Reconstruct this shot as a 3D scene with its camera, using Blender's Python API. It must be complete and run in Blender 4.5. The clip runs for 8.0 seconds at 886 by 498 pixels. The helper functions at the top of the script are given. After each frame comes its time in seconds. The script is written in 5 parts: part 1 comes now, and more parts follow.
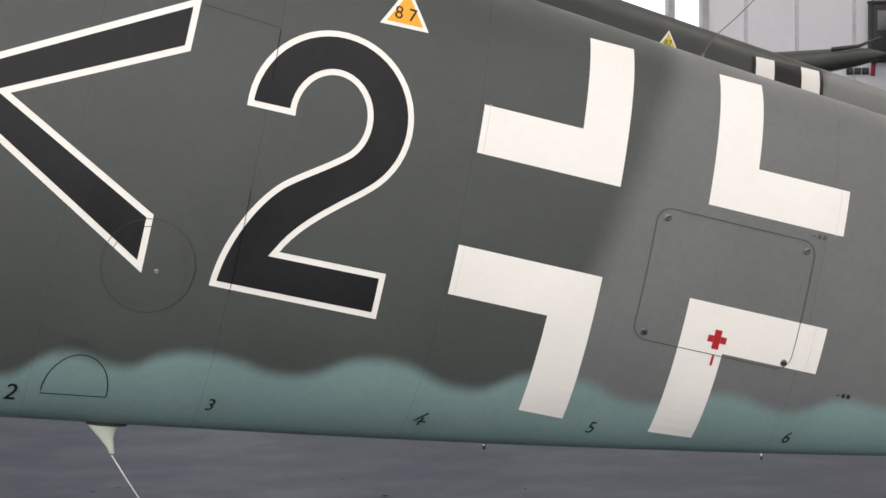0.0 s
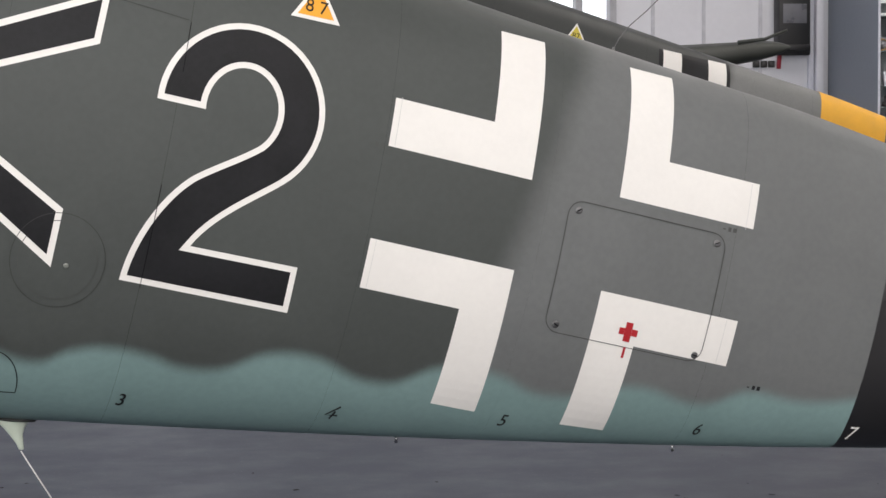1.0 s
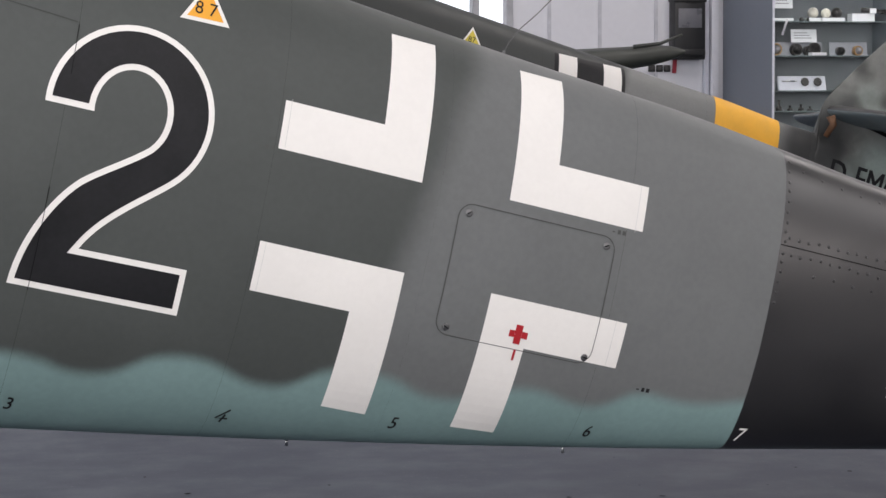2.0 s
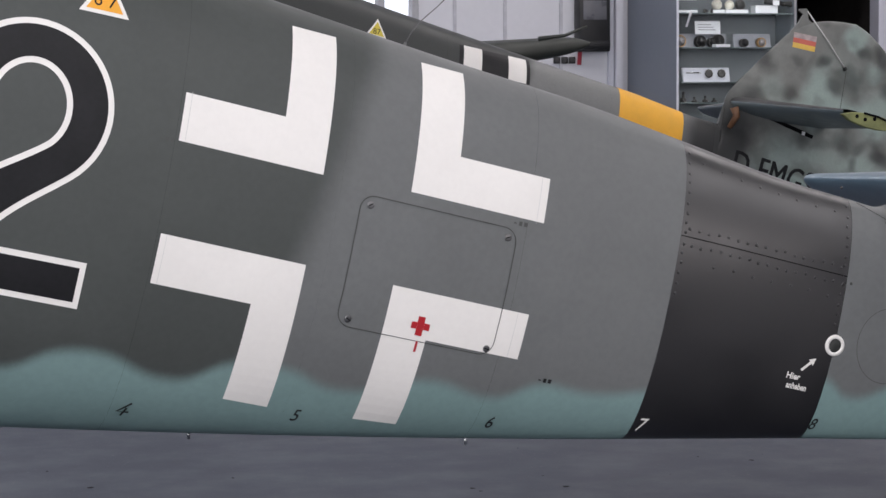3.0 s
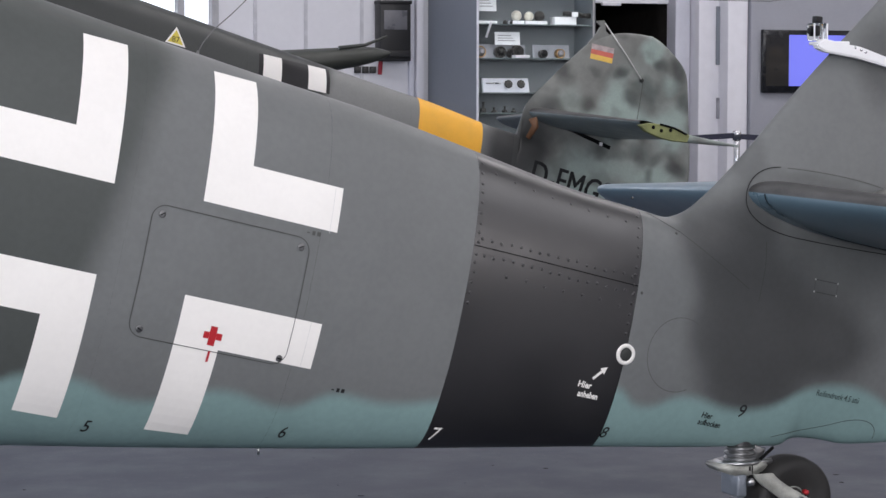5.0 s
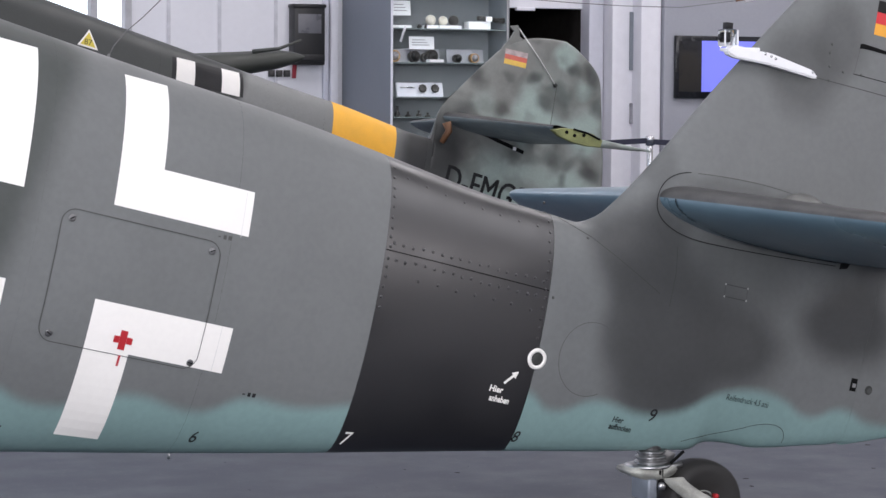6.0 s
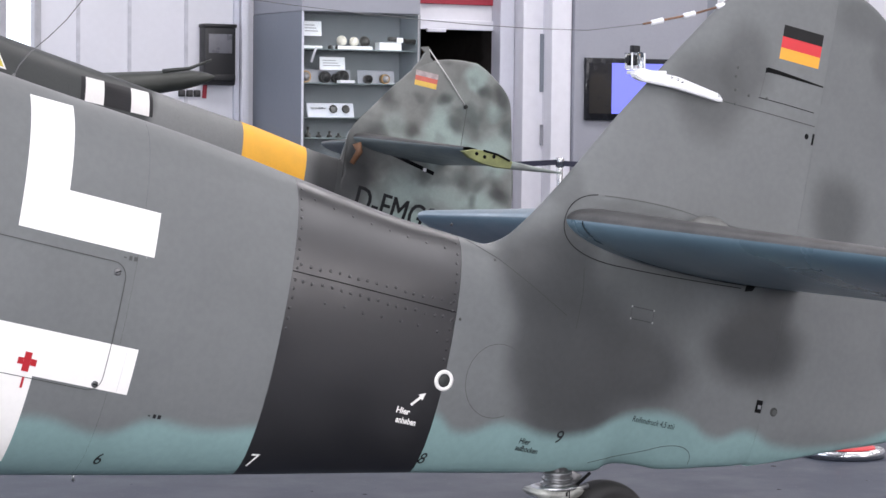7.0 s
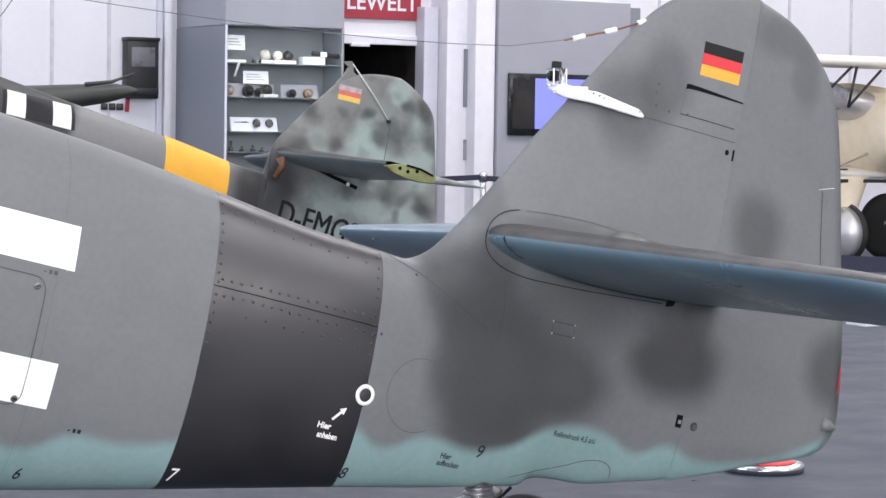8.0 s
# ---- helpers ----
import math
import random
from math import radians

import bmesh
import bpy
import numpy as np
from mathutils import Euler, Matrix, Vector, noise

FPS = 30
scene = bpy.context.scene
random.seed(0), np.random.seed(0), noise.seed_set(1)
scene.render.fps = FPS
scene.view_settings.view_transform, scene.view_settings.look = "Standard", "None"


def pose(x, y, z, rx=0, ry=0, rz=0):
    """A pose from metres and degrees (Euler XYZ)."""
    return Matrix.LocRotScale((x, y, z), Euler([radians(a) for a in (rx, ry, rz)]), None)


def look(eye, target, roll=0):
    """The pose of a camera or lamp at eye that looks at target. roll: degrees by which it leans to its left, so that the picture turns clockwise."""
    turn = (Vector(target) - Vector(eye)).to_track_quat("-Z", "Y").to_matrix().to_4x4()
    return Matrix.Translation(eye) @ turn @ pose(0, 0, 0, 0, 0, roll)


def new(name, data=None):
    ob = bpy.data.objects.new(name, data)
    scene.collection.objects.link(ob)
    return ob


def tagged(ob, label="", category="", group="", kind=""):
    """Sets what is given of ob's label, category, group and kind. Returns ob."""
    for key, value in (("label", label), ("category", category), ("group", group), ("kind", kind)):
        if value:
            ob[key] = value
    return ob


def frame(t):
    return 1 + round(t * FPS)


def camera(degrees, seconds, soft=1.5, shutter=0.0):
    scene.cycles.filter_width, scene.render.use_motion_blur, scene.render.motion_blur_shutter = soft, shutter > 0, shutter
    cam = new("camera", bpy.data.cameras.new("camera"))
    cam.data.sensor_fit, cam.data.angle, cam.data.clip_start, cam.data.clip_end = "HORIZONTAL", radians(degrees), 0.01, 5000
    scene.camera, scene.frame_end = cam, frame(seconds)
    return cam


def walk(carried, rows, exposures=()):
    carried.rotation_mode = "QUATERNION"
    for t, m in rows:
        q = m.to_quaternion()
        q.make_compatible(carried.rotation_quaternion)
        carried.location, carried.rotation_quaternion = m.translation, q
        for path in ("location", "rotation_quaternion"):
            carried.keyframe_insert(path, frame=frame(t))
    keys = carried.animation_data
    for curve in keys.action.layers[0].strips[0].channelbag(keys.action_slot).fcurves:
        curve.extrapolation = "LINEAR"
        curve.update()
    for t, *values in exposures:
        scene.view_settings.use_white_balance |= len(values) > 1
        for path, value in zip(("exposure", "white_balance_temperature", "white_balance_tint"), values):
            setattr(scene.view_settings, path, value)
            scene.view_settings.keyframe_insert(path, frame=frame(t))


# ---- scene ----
EYE = 1.22
cam = camera(21.26, 8.0)
# seconds, offset of the eye in metres, yaw, pitch, roll
ROWS = [
    (0, -0.0000, 0.0000, 0.0000, -11.000, -3.700, -0.400),
    (0.5, -0.0102, 0.0084, 0.0000, -12.070, -3.932, -0.471),
    (1, -0.0074, 0.0096, 0.0011, -13.246, -3.893, -0.389),
    (1.5, 0.0020, 0.0061, -0.0010, -14.504, -3.794, -0.275),
    (3, 0.0234, -0.0055, -0.0013, -17.952, -4.023, -0.299),
    (3.5, 0.0275, -0.0075, -0.0001, -19.060, -4.051, -0.268),
    (4, 0.0331, -0.0083, -0.0007, -20.205, -3.988, -0.021),
    (4.5, 0.0406, -0.0100, -0.0007, -21.482, -3.831, -0.007),
    (5, 0.0454, -0.0119, -0.0009, -22.749, -3.806, 0.088),
    (6.5, 0.0554, -0.0172, 0.0012, -25.850, -3.499, 0.476),
    (7, 0.0613, -0.0193, 0.0024, -26.980, -3.179, 0.628),
    (7.5, 0.0635, -0.0228, 0.0020, -28.052, -2.868, 0.796),
    (8, 0.0636, -0.0265, 0.0027, -28.829, -2.799, 0.875),
]


def gaze(x, y, z, yaw, pitch, roll):
    """Yaw to the left, pitch up and roll in degrees, from +y."""
    return pose(x, y, EYE + z, 90 + pitch, 0, yaw) @ pose(0, 0, 0, 0, 0, roll)


EXPOSURES = [(0.0, -0.55, 7000, 13), (1.5, -0.62, 6850, 15), (3.5, -0.72, 6500, 17), (5.0, -0.56, 6450, 16), (6.5, -0.18, 6400, 17), (8.0, 0.13, 6400, 17)]
walk(cam, [(t, gaze(*row)) for t, *row in ROWS], EXPOSURES)

# ---- world and light ----
world = bpy.data.worlds.new("world")
scene.world = world
world.use_nodes = True
sky = world.node_tree.nodes.new("ShaderNodeTexSky")
sky.sky_type, sky.sun_disc = "NISHITA", False
sky.sun_elevation, sky.sun_rotation = radians(40), radians(200)
world.node_tree.links.new(sky.outputs[0], world.node_tree.nodes["Background"].inputs[0])
world.node_tree.nodes["Background"].inputs[1].default_value = 0.12


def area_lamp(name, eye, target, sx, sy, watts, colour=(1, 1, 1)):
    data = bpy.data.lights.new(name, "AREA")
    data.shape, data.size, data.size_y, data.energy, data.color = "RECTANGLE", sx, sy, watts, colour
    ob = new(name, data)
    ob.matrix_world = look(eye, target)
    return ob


# rows of skylights over the hall, unseen lamps added south and west, the north window
for x, share in ((-4, 0.5), (3, 0.75), (10, 1.35), (17, 1.7)):
    for y in (1.5, 9.5, 18):
        area_lamp("skylight", (x, y, 8.2), (x, y, 0), 5.0, 2.4, (70 if y < 5 else 240) * share, (1.0, 0.985, 0.97))
# unseen fill lamp, added to light the hull side; the south wall has no opening
area_lamp("south_fill_light", (-2.0, -5.6, 3.3), (0.0, 5, 1.2), 13.0, 3.0, 2500, (0.95, 0.98, 1.0))
area_lamp("roof_glazing", (8.5, -1.0, 8.0), (7.0, 3.6, 0.5), 20.0, 7.0, 1250, (0.98, 0.99, 1.0))
# unseen lamp, added to be mirrored in the black tail band
area_lamp("band_sheen_light", (10.5, -5.6, 2.4), (8.0, 5.0, 1.0), 6.5, 3.2, 330, (1.0, 0.97, 0.95))
# unseen bluish lamp for sheen on leading edges; the west wall has no opening
area_lamp("west_sheen_light", (-10.6, 9.0, 3.6), (3.0, 7.5, 1.0), 18.0, 3.0, 1000, (0.72, 0.86, 1.0))
area_lamp("north_window_light", (4.5, 22.95, 3.9), (4.0, 5.0, 1.0), 5.3, 1.3, 70, (0.80, 0.90, 1.0))

# ---- materials ----


def nodes_of(name):
    m = bpy.data.materials.new(name)
    m.use_nodes = True
    nt = m.node_tree
    return m, nt, nt.nodes["Principled BSDF"]


class Net:
    """Short names for the node tree of a material."""

    def __init__(self, nt):
        self.nt = nt
        tc = nt.nodes.new("ShaderNodeTexCoord")
        self.obj = tc.outputs["Object"]

    def link(self, a, b):
        self.nt.links.new(a, b)

    def put(self, socket, v):
        if hasattr(v, "is_linked"):
            self.link(v, socket)
        elif isinstance(v, (tuple, list)) and len(v) == 3 and socket.type == "RGBA":
            socket.default_value = (*v, 1)
        else:
            socket.default_value = v

    def math(self, op, a, b=0.0, c=0.0, clamp=False):
        n = self.nt.nodes.new("ShaderNodeMath")
        n.operation, n.use_clamp = op, clamp
        for s, v in zip(n.inputs, (a, b, c)):
            self.put(s, v)
        return n.outputs[0]

    def vmath(self, op, a, b=(0, 0, 0)):
        n = self.nt.nodes.new("ShaderNodeVectorMath")
        n.operation = op
        self.put(n.inputs[0], a)
        self.put(n.inputs[1], b)
        return n.outputs["Value"] if op == "LENGTH" else n.outputs[0]

    def noise(self, scale, detail=4.0, rough=0.5, vec=None, colour=False):
        n = self.nt.nodes.new("ShaderNodeTexNoise")
        n.inputs["Scale"].default_value = scale
        n.inputs["Detail"].default_value = detail
        n.inputs["Roughness"].default_value = rough
        self.link(vec or self.obj, n.inputs["Vector"])
        return n.outputs["Color" if colour else "Fac"]

    def step(self, v, lo, hi, a=0.0, b=1.0):
        n = self.nt.nodes.new("ShaderNodeMapRange")
        n.interpolation_type = "SMOOTHSTEP"
        self.put(n.inputs["Value"], v)
        for k, s in (("From Min", lo), ("From Max", hi), ("To Min", a), ("To Max", b)):
            self.put(n.inputs[k], s)
        return n.outputs["Result"]

    def mix(self, f, a, b, how="MIX"):
        n = self.nt.nodes.new("ShaderNodeMix")
        n.data_type, n.blend_type = "RGBA", how
        self.put(n.inputs["Factor"], f)
        self.put([s for s in n.inputs if s.name == "A" and s.type == "RGBA"][0], a)
        self.put([s for s in n.inputs if s.name == "B" and s.type == "RGBA"][0], b)
        return [s for s in n.outputs if s.type == "RGBA"][0]

    def split(self, v):
        n = self.nt.nodes.new("ShaderNodeSeparateXYZ")
        self.link(v, n.inputs[0])
        return n.outputs

    def bump(self, h, strength, distance, bsdf):
        n = self.nt.nodes.new("ShaderNodeBump")
        n.inputs["Strength"].default_value = strength
        n.inputs["Distance"].default_value = distance
        self.link(h, n.inputs["Height"])
        self.link(n.outputs[0], bsdf.inputs["Normal"])


def plain(name, colour, rough=0.5, metal=0.0, vary=0.12, scale=9.0, bump=0.0, gloss=0.5):
    """A painted, metal or plastic surface with cloudy and fine variation."""
    m, nt, b = nodes_of(name)
    k = Net(nt)
    a, f = k.noise(scale, 5), k.noise(scale * 14, 3)
    v = k.math("ADD", k.math("MULTIPLY", a, 0.7), k.math("MULTIPLY", f, 0.3))
    dark = tuple(c * (1 - vary) for c in colour)
    light = tuple(min(1, c * (1 + vary)) for c in colour)
    k.link(k.mix(k.step(v, 0.3, 0.7), dark, light), b.inputs["Base Color"])
    k.link(k.step(a, 0.3, 0.7, max(0.02, rough - 0.06), min(1, rough + 0.08)), b.inputs["Roughness"])
    b.inputs["Metallic"].default_value = metal
    b.inputs["Specular IOR Level"].default_value = gloss
    if bump:
        k.bump(f, bump, 0.002, b)
    return m


def glass(name, tint=(0.95, 0.98, 0.97)):
    m, nt, b = nodes_of(name)
    b.inputs["Base Color"].default_value = (*tint, 1)
    b.inputs["Roughness"].default_value = 0.02
    b.inputs["Transmission Weight"].default_value = 1.0
    b.inputs["IOR"].default_value = 1.1
    return m


def glow(name, colour, strength):
    m, nt, b = nodes_of(name)
    b.inputs["Base Color"].default_value = (*colour, 1)
    b.inputs["Emission Color"].default_value = (*colour, 1)
    b.inputs["Emission Strength"].default_value = strength
    return m


WAVE = [(0.0, -0.60), (0.153, -0.591), (0.287, -0.511), (0.41, -0.522), (0.484, -0.483), (0.57, -0.46), (0.66, -0.462), (0.743, -0.477), (0.807, -0.471),
        (0.937, -0.408), (1.015, -0.4), (1.191, -0.436), (1.34, -0.373), (1.465, -0.367), (1.6, -0.397), (1.753, -0.357), (1.836, -0.338),
        (1.993, -0.355), (2.13, -0.301), (2.25, -0.305), (2.41, -0.275), (2.9, -0.165), (2.98, -0.2), (3.12, -0.153), (3.26, -0.166), (3.35, -0.15),
        (3.51, -0.066), (3.63, -0.048), (3.71, -0.062), (3.80, -0.092), (3.907, -0.056), (4.02, -0.08), (4.2, -0.058), (4.4, 0.012)]


def camouflage(name, dark, grey, under, patches, mottle=0.0, split=1.455, pale=(), core=0.62, fringe=1.25, warp=0.10):
    """Sprayed scheme: pale underside with a wavy soft edge, dark forward part, soft dark patches (u, n, half width, half height, strength)."""
    m, nt, b = nodes_of(name)
    k = Net(nt)
    spot = tuple(sum(dark) / 3.9 * k for k in (0.97, 1.0, 1.0))
    u, _, n = k.split(k.obj)
    wob = k.noise(7.0, 3)
    wobble = k.math("MULTIPLY", k.math("SUBTRACT", wob, 0.5), 0.05)
    spray = k.math("MULTIPLY", k.math("SUBTRACT", k.noise(160.0, 2), 0.5), 0.005)
    fc = nt.nodes.new("ShaderNodeFloatCurve")
    pts = fc.mapping.curves[0].points
    first = [(x / 4.4, y + 1.0) for x, y in WAVE]
    pts[0].location, pts[1].location = first[0], first[-1]
    for p in first[1:-1]:
        pts.new(*p)
    fc.mapping.update()
    k.link(k.math("DIVIDE", u, 4.4), fc.inputs["Value"])
    edge = k.math("SUBTRACT", fc.outputs[0], 1.0)
    above = k.math("ADD", k.math("SUBTRACT", n, edge), spray)
    if split:
        line = k.math("ADD", split, k.math("MULTIPLY", n, 0.26))
        d = k.math("ADD", k.math("SUBTRACT", u, line), k.math("MULTIPLY", wobble, 0.5))
        top = k.mix(k.step(d, -0.05, 0.05), dark, grey)
    else:
        top = k.mix(0.0, grey, grey)
    moved = k.vmath("ADD", k.obj, k.vmath("MULTIPLY", k.vmath("SUBTRACT", k.noise(3.5, 2, colour=True), (0.5, 0.5, 0.5)), (warp, 0.0, warp)))
    for pu, pn, hu, hn, s in pale:
        q = k.vmath("MULTIPLY", k.vmath("SUBTRACT", moved, (pu, 0, pn)), (1 / hu, 0, 1 / hn))
        top = k.mix(k.math("MULTIPLY", k.step(k.vmath("LENGTH", q), 0.4, 1.4, 1.0, 0.0), s), top, under)
    for pu, pn, hu, hn, s in patches:
        q = k.vmath("MULTIPLY", k.vmath("SUBTRACT", moved, (pu, 0, pn)), (1 / hu, 0, 1 / hn))
        top = k.mix(k.math("MULTIPLY", k.step(k.vmath("LENGTH", q), core, fringe, 1.0, 0.0), s), top, spot)
    if mottle:
        spots = k.step(k.noise(5.5, 2, 0.4), 0.47, 0.66)
        big = k.math("MULTIPLY", k.step(k.noise(2.2, 2), 0.38, 0.6), k.step(u, 3.55, 3.95, 0.3, 1.4))
        top = k.mix(k.math("MULTIPLY", big, mottle * 0.5), top, under)
        top = k.mix(k.math("MULTIPLY", spots, mottle), top, dark)
    col = k.mix(k.step(above, -0.022, 0.022), under, top)
    grime = k.step(k.noise(2.6, 6, 0.65), 0.35, 0.75, 0.94, 1.05)
    fine = k.step(k.noise(60.0, 4), 0.3, 0.7, 0.97, 1.03)
    g = k.math("MULTIPLY", grime, fine)
    col = k.mix(1.0, col, k.mix(1.0, (1, 1, 1), nt_grey(nt, g), "MULTIPLY"), "MULTIPLY")
    k.link(col, b.inputs["Base Color"])
    k.link(k.step(k.noise(5.0, 5), 0.3, 0.7, 0.40, 0.52), b.inputs["Roughness"])
    b.inputs["Specular IOR Level"].default_value = 0.28
    k.bump(k.noise(9.0, 2), 0.06, 0.01, b)
    return m


def nt_grey(nt, v):
    n = nt.nodes.new("ShaderNodeCombineColor")
    for s in n.inputs:
        nt.links.new(v, s)
    return n.outputs[0]


# soft dark patches of the tail: aft, up, half width, half height, strength
# the broad one at (3.42, 0.24) paints in shade below the tailplane
PATCHES = [(3.30, 0.04, 0.20, 0.22, 0.92), (3.50, 0.07, 0.18, 0.12, 0.88), (3.16, 0.25, 0.12, 0.15, 0.85), (3.25, 0.36, 0.07, 0.10, 0.5), (3.11, 0.24, 0.10, 0.12, 0.7), (3.17, 0.10, 0.10, 0.16, 0.7), (3.24, 0.26, 0.10, 0.12, 0.6), (3.30, -0.09, 0.15, 0.12, 0.7),
           (3.87, 0.18, 0.155, 0.13, 0.95), (3.92, 0.32, 0.06, 0.08, 0.5), (4.46, 0.26, 0.11, 0.11, 0.75), (3.58, 0.84, 0.12, 0.13, 0.6), (3.67, 0.95, 0.09, 0.11, 0.55),
           (4.085, 0.595, 0.105, 0.12, 0.65), (4.07, 1.17, 0.12, 0.07, 0.4), (4.17, 1.07, 0.06, 0.10, 0.4), (3.42, 0.475, 0.17, 0.03, 0.4), (3.42, 0.24, 0.26, 0.11, 0.4), (3.20, 0.50, 0.05, 0.07, 0.4)]
CAMO = camouflage("camouflage_paint", (0.067, 0.0735, 0.0695), (0.1445, 0.1505, 0.149), (0.195, 0.295, 0.287), PATCHES, core=0.5, fringe=1.36)
FAR_PATCHES = [(2.95, 0.1, 0.32, 0.5, 0.97)]
FAR_CAMO = camouflage("mottled_paint", (0.046, 0.050, 0.048), (0.205, 0.21, 0.205), (0.24, 0.30, 0.27), FAR_PATCHES, 0.0, 1.22)
FAR_SPOTS = [(2.92, 0.1, 0.22, 0.5, 0.95), (3.06, 0.15, 0.22, 0.35, 1.0), (3.24, 0.77, 0.07, 0.10, 0.8), (3.18, 0.48, 0.10, 0.08, 0.8), (3.50, 0.83, 0.06, 0.05, 0.5), (3.50, 0.58, 0.08, 0.08, 0.6),
             (3.72, 0.90, 0.055, 0.05, 0.9), (3.86, 0.68, 0.10, 0.08, 0.9), (4.03, 0.74, 0.10, 0.08, 0.9), (3.93, 0.80, 0.09, 0.05, 0.7), (4.07, 1.00, 0.07, 0.06, 0.9),
             (4.25, 1.00, 0.09, 0.13, 0.85), (4.33, 0.74, 0.07, 0.10, 0.85), (3.66, 1.14, 0.07, 0.04, 0.5), (3.99, 0.29, 0.10, 0.10, 0.8), (4.15, 0.25, 0.07, 0.06, 0.6),
             (4.37, 0.24, 0.10, 0.08, 0.85), (3.84, 0.24, 0.07, 0.05, 0.5), (4.12, 0.14, 0.05, 0.05, 0.6), (3.68, 0.28, 0.08, 0.06, 0.5)]
FAR_PALE = [(3.72, 0.60, 0.12, 0.28, 0.95), (3.98, 1.10, 0.10, 0.12, 0.9), (3.95, 0.52, 0.28, 0.11, 0.95), (4.25, 0.50, 0.15, 0.20, 0.9), (3.55, 0.45, 0.20, 0.09, 0.7),
            (3.33, 0.57, 0.12, 0.10, 0.4), (4.2, 0.08, 0.3, 0.14, 0.85), (3.65, 0.10, 0.3, 0.15, 0.7), (3.38, -0.02, 0.2, 0.13, 0.5), (4.17, 0.87, 0.09, 0.07, 0.8)]
FAR_TAIL = camouflage("mottled_tail_paint", (0.062, 0.063, 0.058), (0.215, 0.22, 0.205), (0.34, 0.42, 0.385), FAR_SPOTS, 0.3, 0.0, FAR_PALE, 0.25, 1.5, 0.24)
BLACK_BAND = plain("black_band_paint", (0.0085, 0.0078, 0.0085), 0.36, vary=0.2, scale=4, gloss=1.0)
BLACK_MARK = plain("black_marking_paint", (0.013, 0.013, 0.0145), 0.45, vary=0.25, scale=6, gloss=0.24)
WHITE_MARK = plain("white_marking_paint", (0.80, 0.775, 0.735), 0.5, vary=0.03, scale=5)
DARK_GAP = plain("dark_gap", (0.006, 0.006, 0.0065), 0.8, gloss=0.1)
LINE_GREY = plain("panel_joint", (0.03, 0.032, 0.03), 0.7)
FAIR_GREY = plain("worn_grey_paint", (0.34, 0.34, 0.33), 0.5)
FAIR_PAINT = plain("worn_pale_grey_paint", (0.13, 0.13, 0.122), 0.4, vary=0.2, scale=30)
FAINT = plain("faint_joint", (0.055, 0.058, 0.054), 0.6)
RED_MARK = plain("red_marking_paint", (0.42, 0.018, 0.024), 0.5, vary=0.06)
YELLOW = plain("yellow_paint", (0.84, 0.42, 0.035), 0.5, vary=0.06)
TRI_ORANGE = plain("orange_triangle_paint", (0.84, 0.38, 0.03), 0.5, vary=0.05)
FLAG_BLACK = plain("flag_black", (0.010, 0.010, 0.010), 0.5, gloss=0.2)
FLAG_RED = plain("flag_red", (0.55, 0.022, 0.028), 0.5, vary=0.04)
FLAG_GOLD = plain("flag_gold", (0.72, 0.33, 0.025), 0.5, vary=0.04)
BLUE_UNDER = plain("tailplane_blue_paint", (0.098, 0.160, 0.200), 0.32, vary=0.06, scale=3, gloss=1.0)
TAIL_TOP = plain("dirty_tailplane_paint", (0.062, 0.061, 0.060), 0.42, vary=0.4, scale=11, gloss=0.5)
BLUE_FAR = plain("far_tailplane_blue", (0.16, 0.20, 0.212), 0.4, vary=0.1)
STEEL = plain("steel", (0.5, 0.5, 0.5), 0.3, 1.0, vary=0.1)
DARK_STEEL = plain("dark_steel", (0.22, 0.22, 0.22), 0.4, 0.9, vary=0.1)
CHROME = plain("chrome", (0.55, 0.55, 0.56), 0.2, 1.0, vary=0.03)
GREY_GREEN = plain("primer_grey_green", (0.24, 0.25, 0.225), 0.4, 0.3, vary=0.3, scale=40)
PALE_CAST = plain("pale_cast_metal", (0.36, 0.36, 0.325), 0.42, 0.2, vary=0.25, scale=30)
GREY_PANEL_DARK = plain("blue_grey_steel", (0.19, 0.21, 0.24), 0.45, 0.3, vary=0.15, scale=20)
PALE_FIT = plain("pale_green_plastic", (0.50, 0.56, 0.47), 0.4, vary=0.06)
RUBBER = plain("tyre_rubber", (0.018, 0.017, 0.016), 0.7, vary=0.25, scale=30)
WHITE_PLASTIC = plain("white_plastic", (0.75, 0.75, 0.76), 0.4, vary=0.03)
CLEAR = glass("clear_housing")
WIRE = plain("antenna_wire", (0.12, 0.12, 0.12), 0.5)
PALE_WIRE = plain("pale_wire", (0.6, 0.6, 0.58), 0.5)
RUST = plain("brown_fitting", (0.16, 0.075, 0.035), 0.6, vary=0.3)
YELLOW_PRIMER = plain("yellow_green_primer", (0.20, 0.215, 0.085), 0.6, vary=0.3)

# ---- mesh helpers ----


def mesh_ob(name, bm, material, smooth=True):
    me = bpy.data.meshes.new(name)
    if smooth:
        for f in bm.faces:
            f.smooth = True
    bm.to_mesh(me)
    bm.free()
    me.materials.append(material)
    return new(name, me)


def part(name, bm, material, parent, label="", smooth=True):
    ob = mesh_ob(name, bm, material, smooth)
    ob.parent = parent
    if label:
        tagged(ob, label)
    return ob


def thing(name, place, label, category, group="", kind=""):
    ob = new(name)
    ob.matrix_world = place
    return tagged(ob, label, category, group, kind)


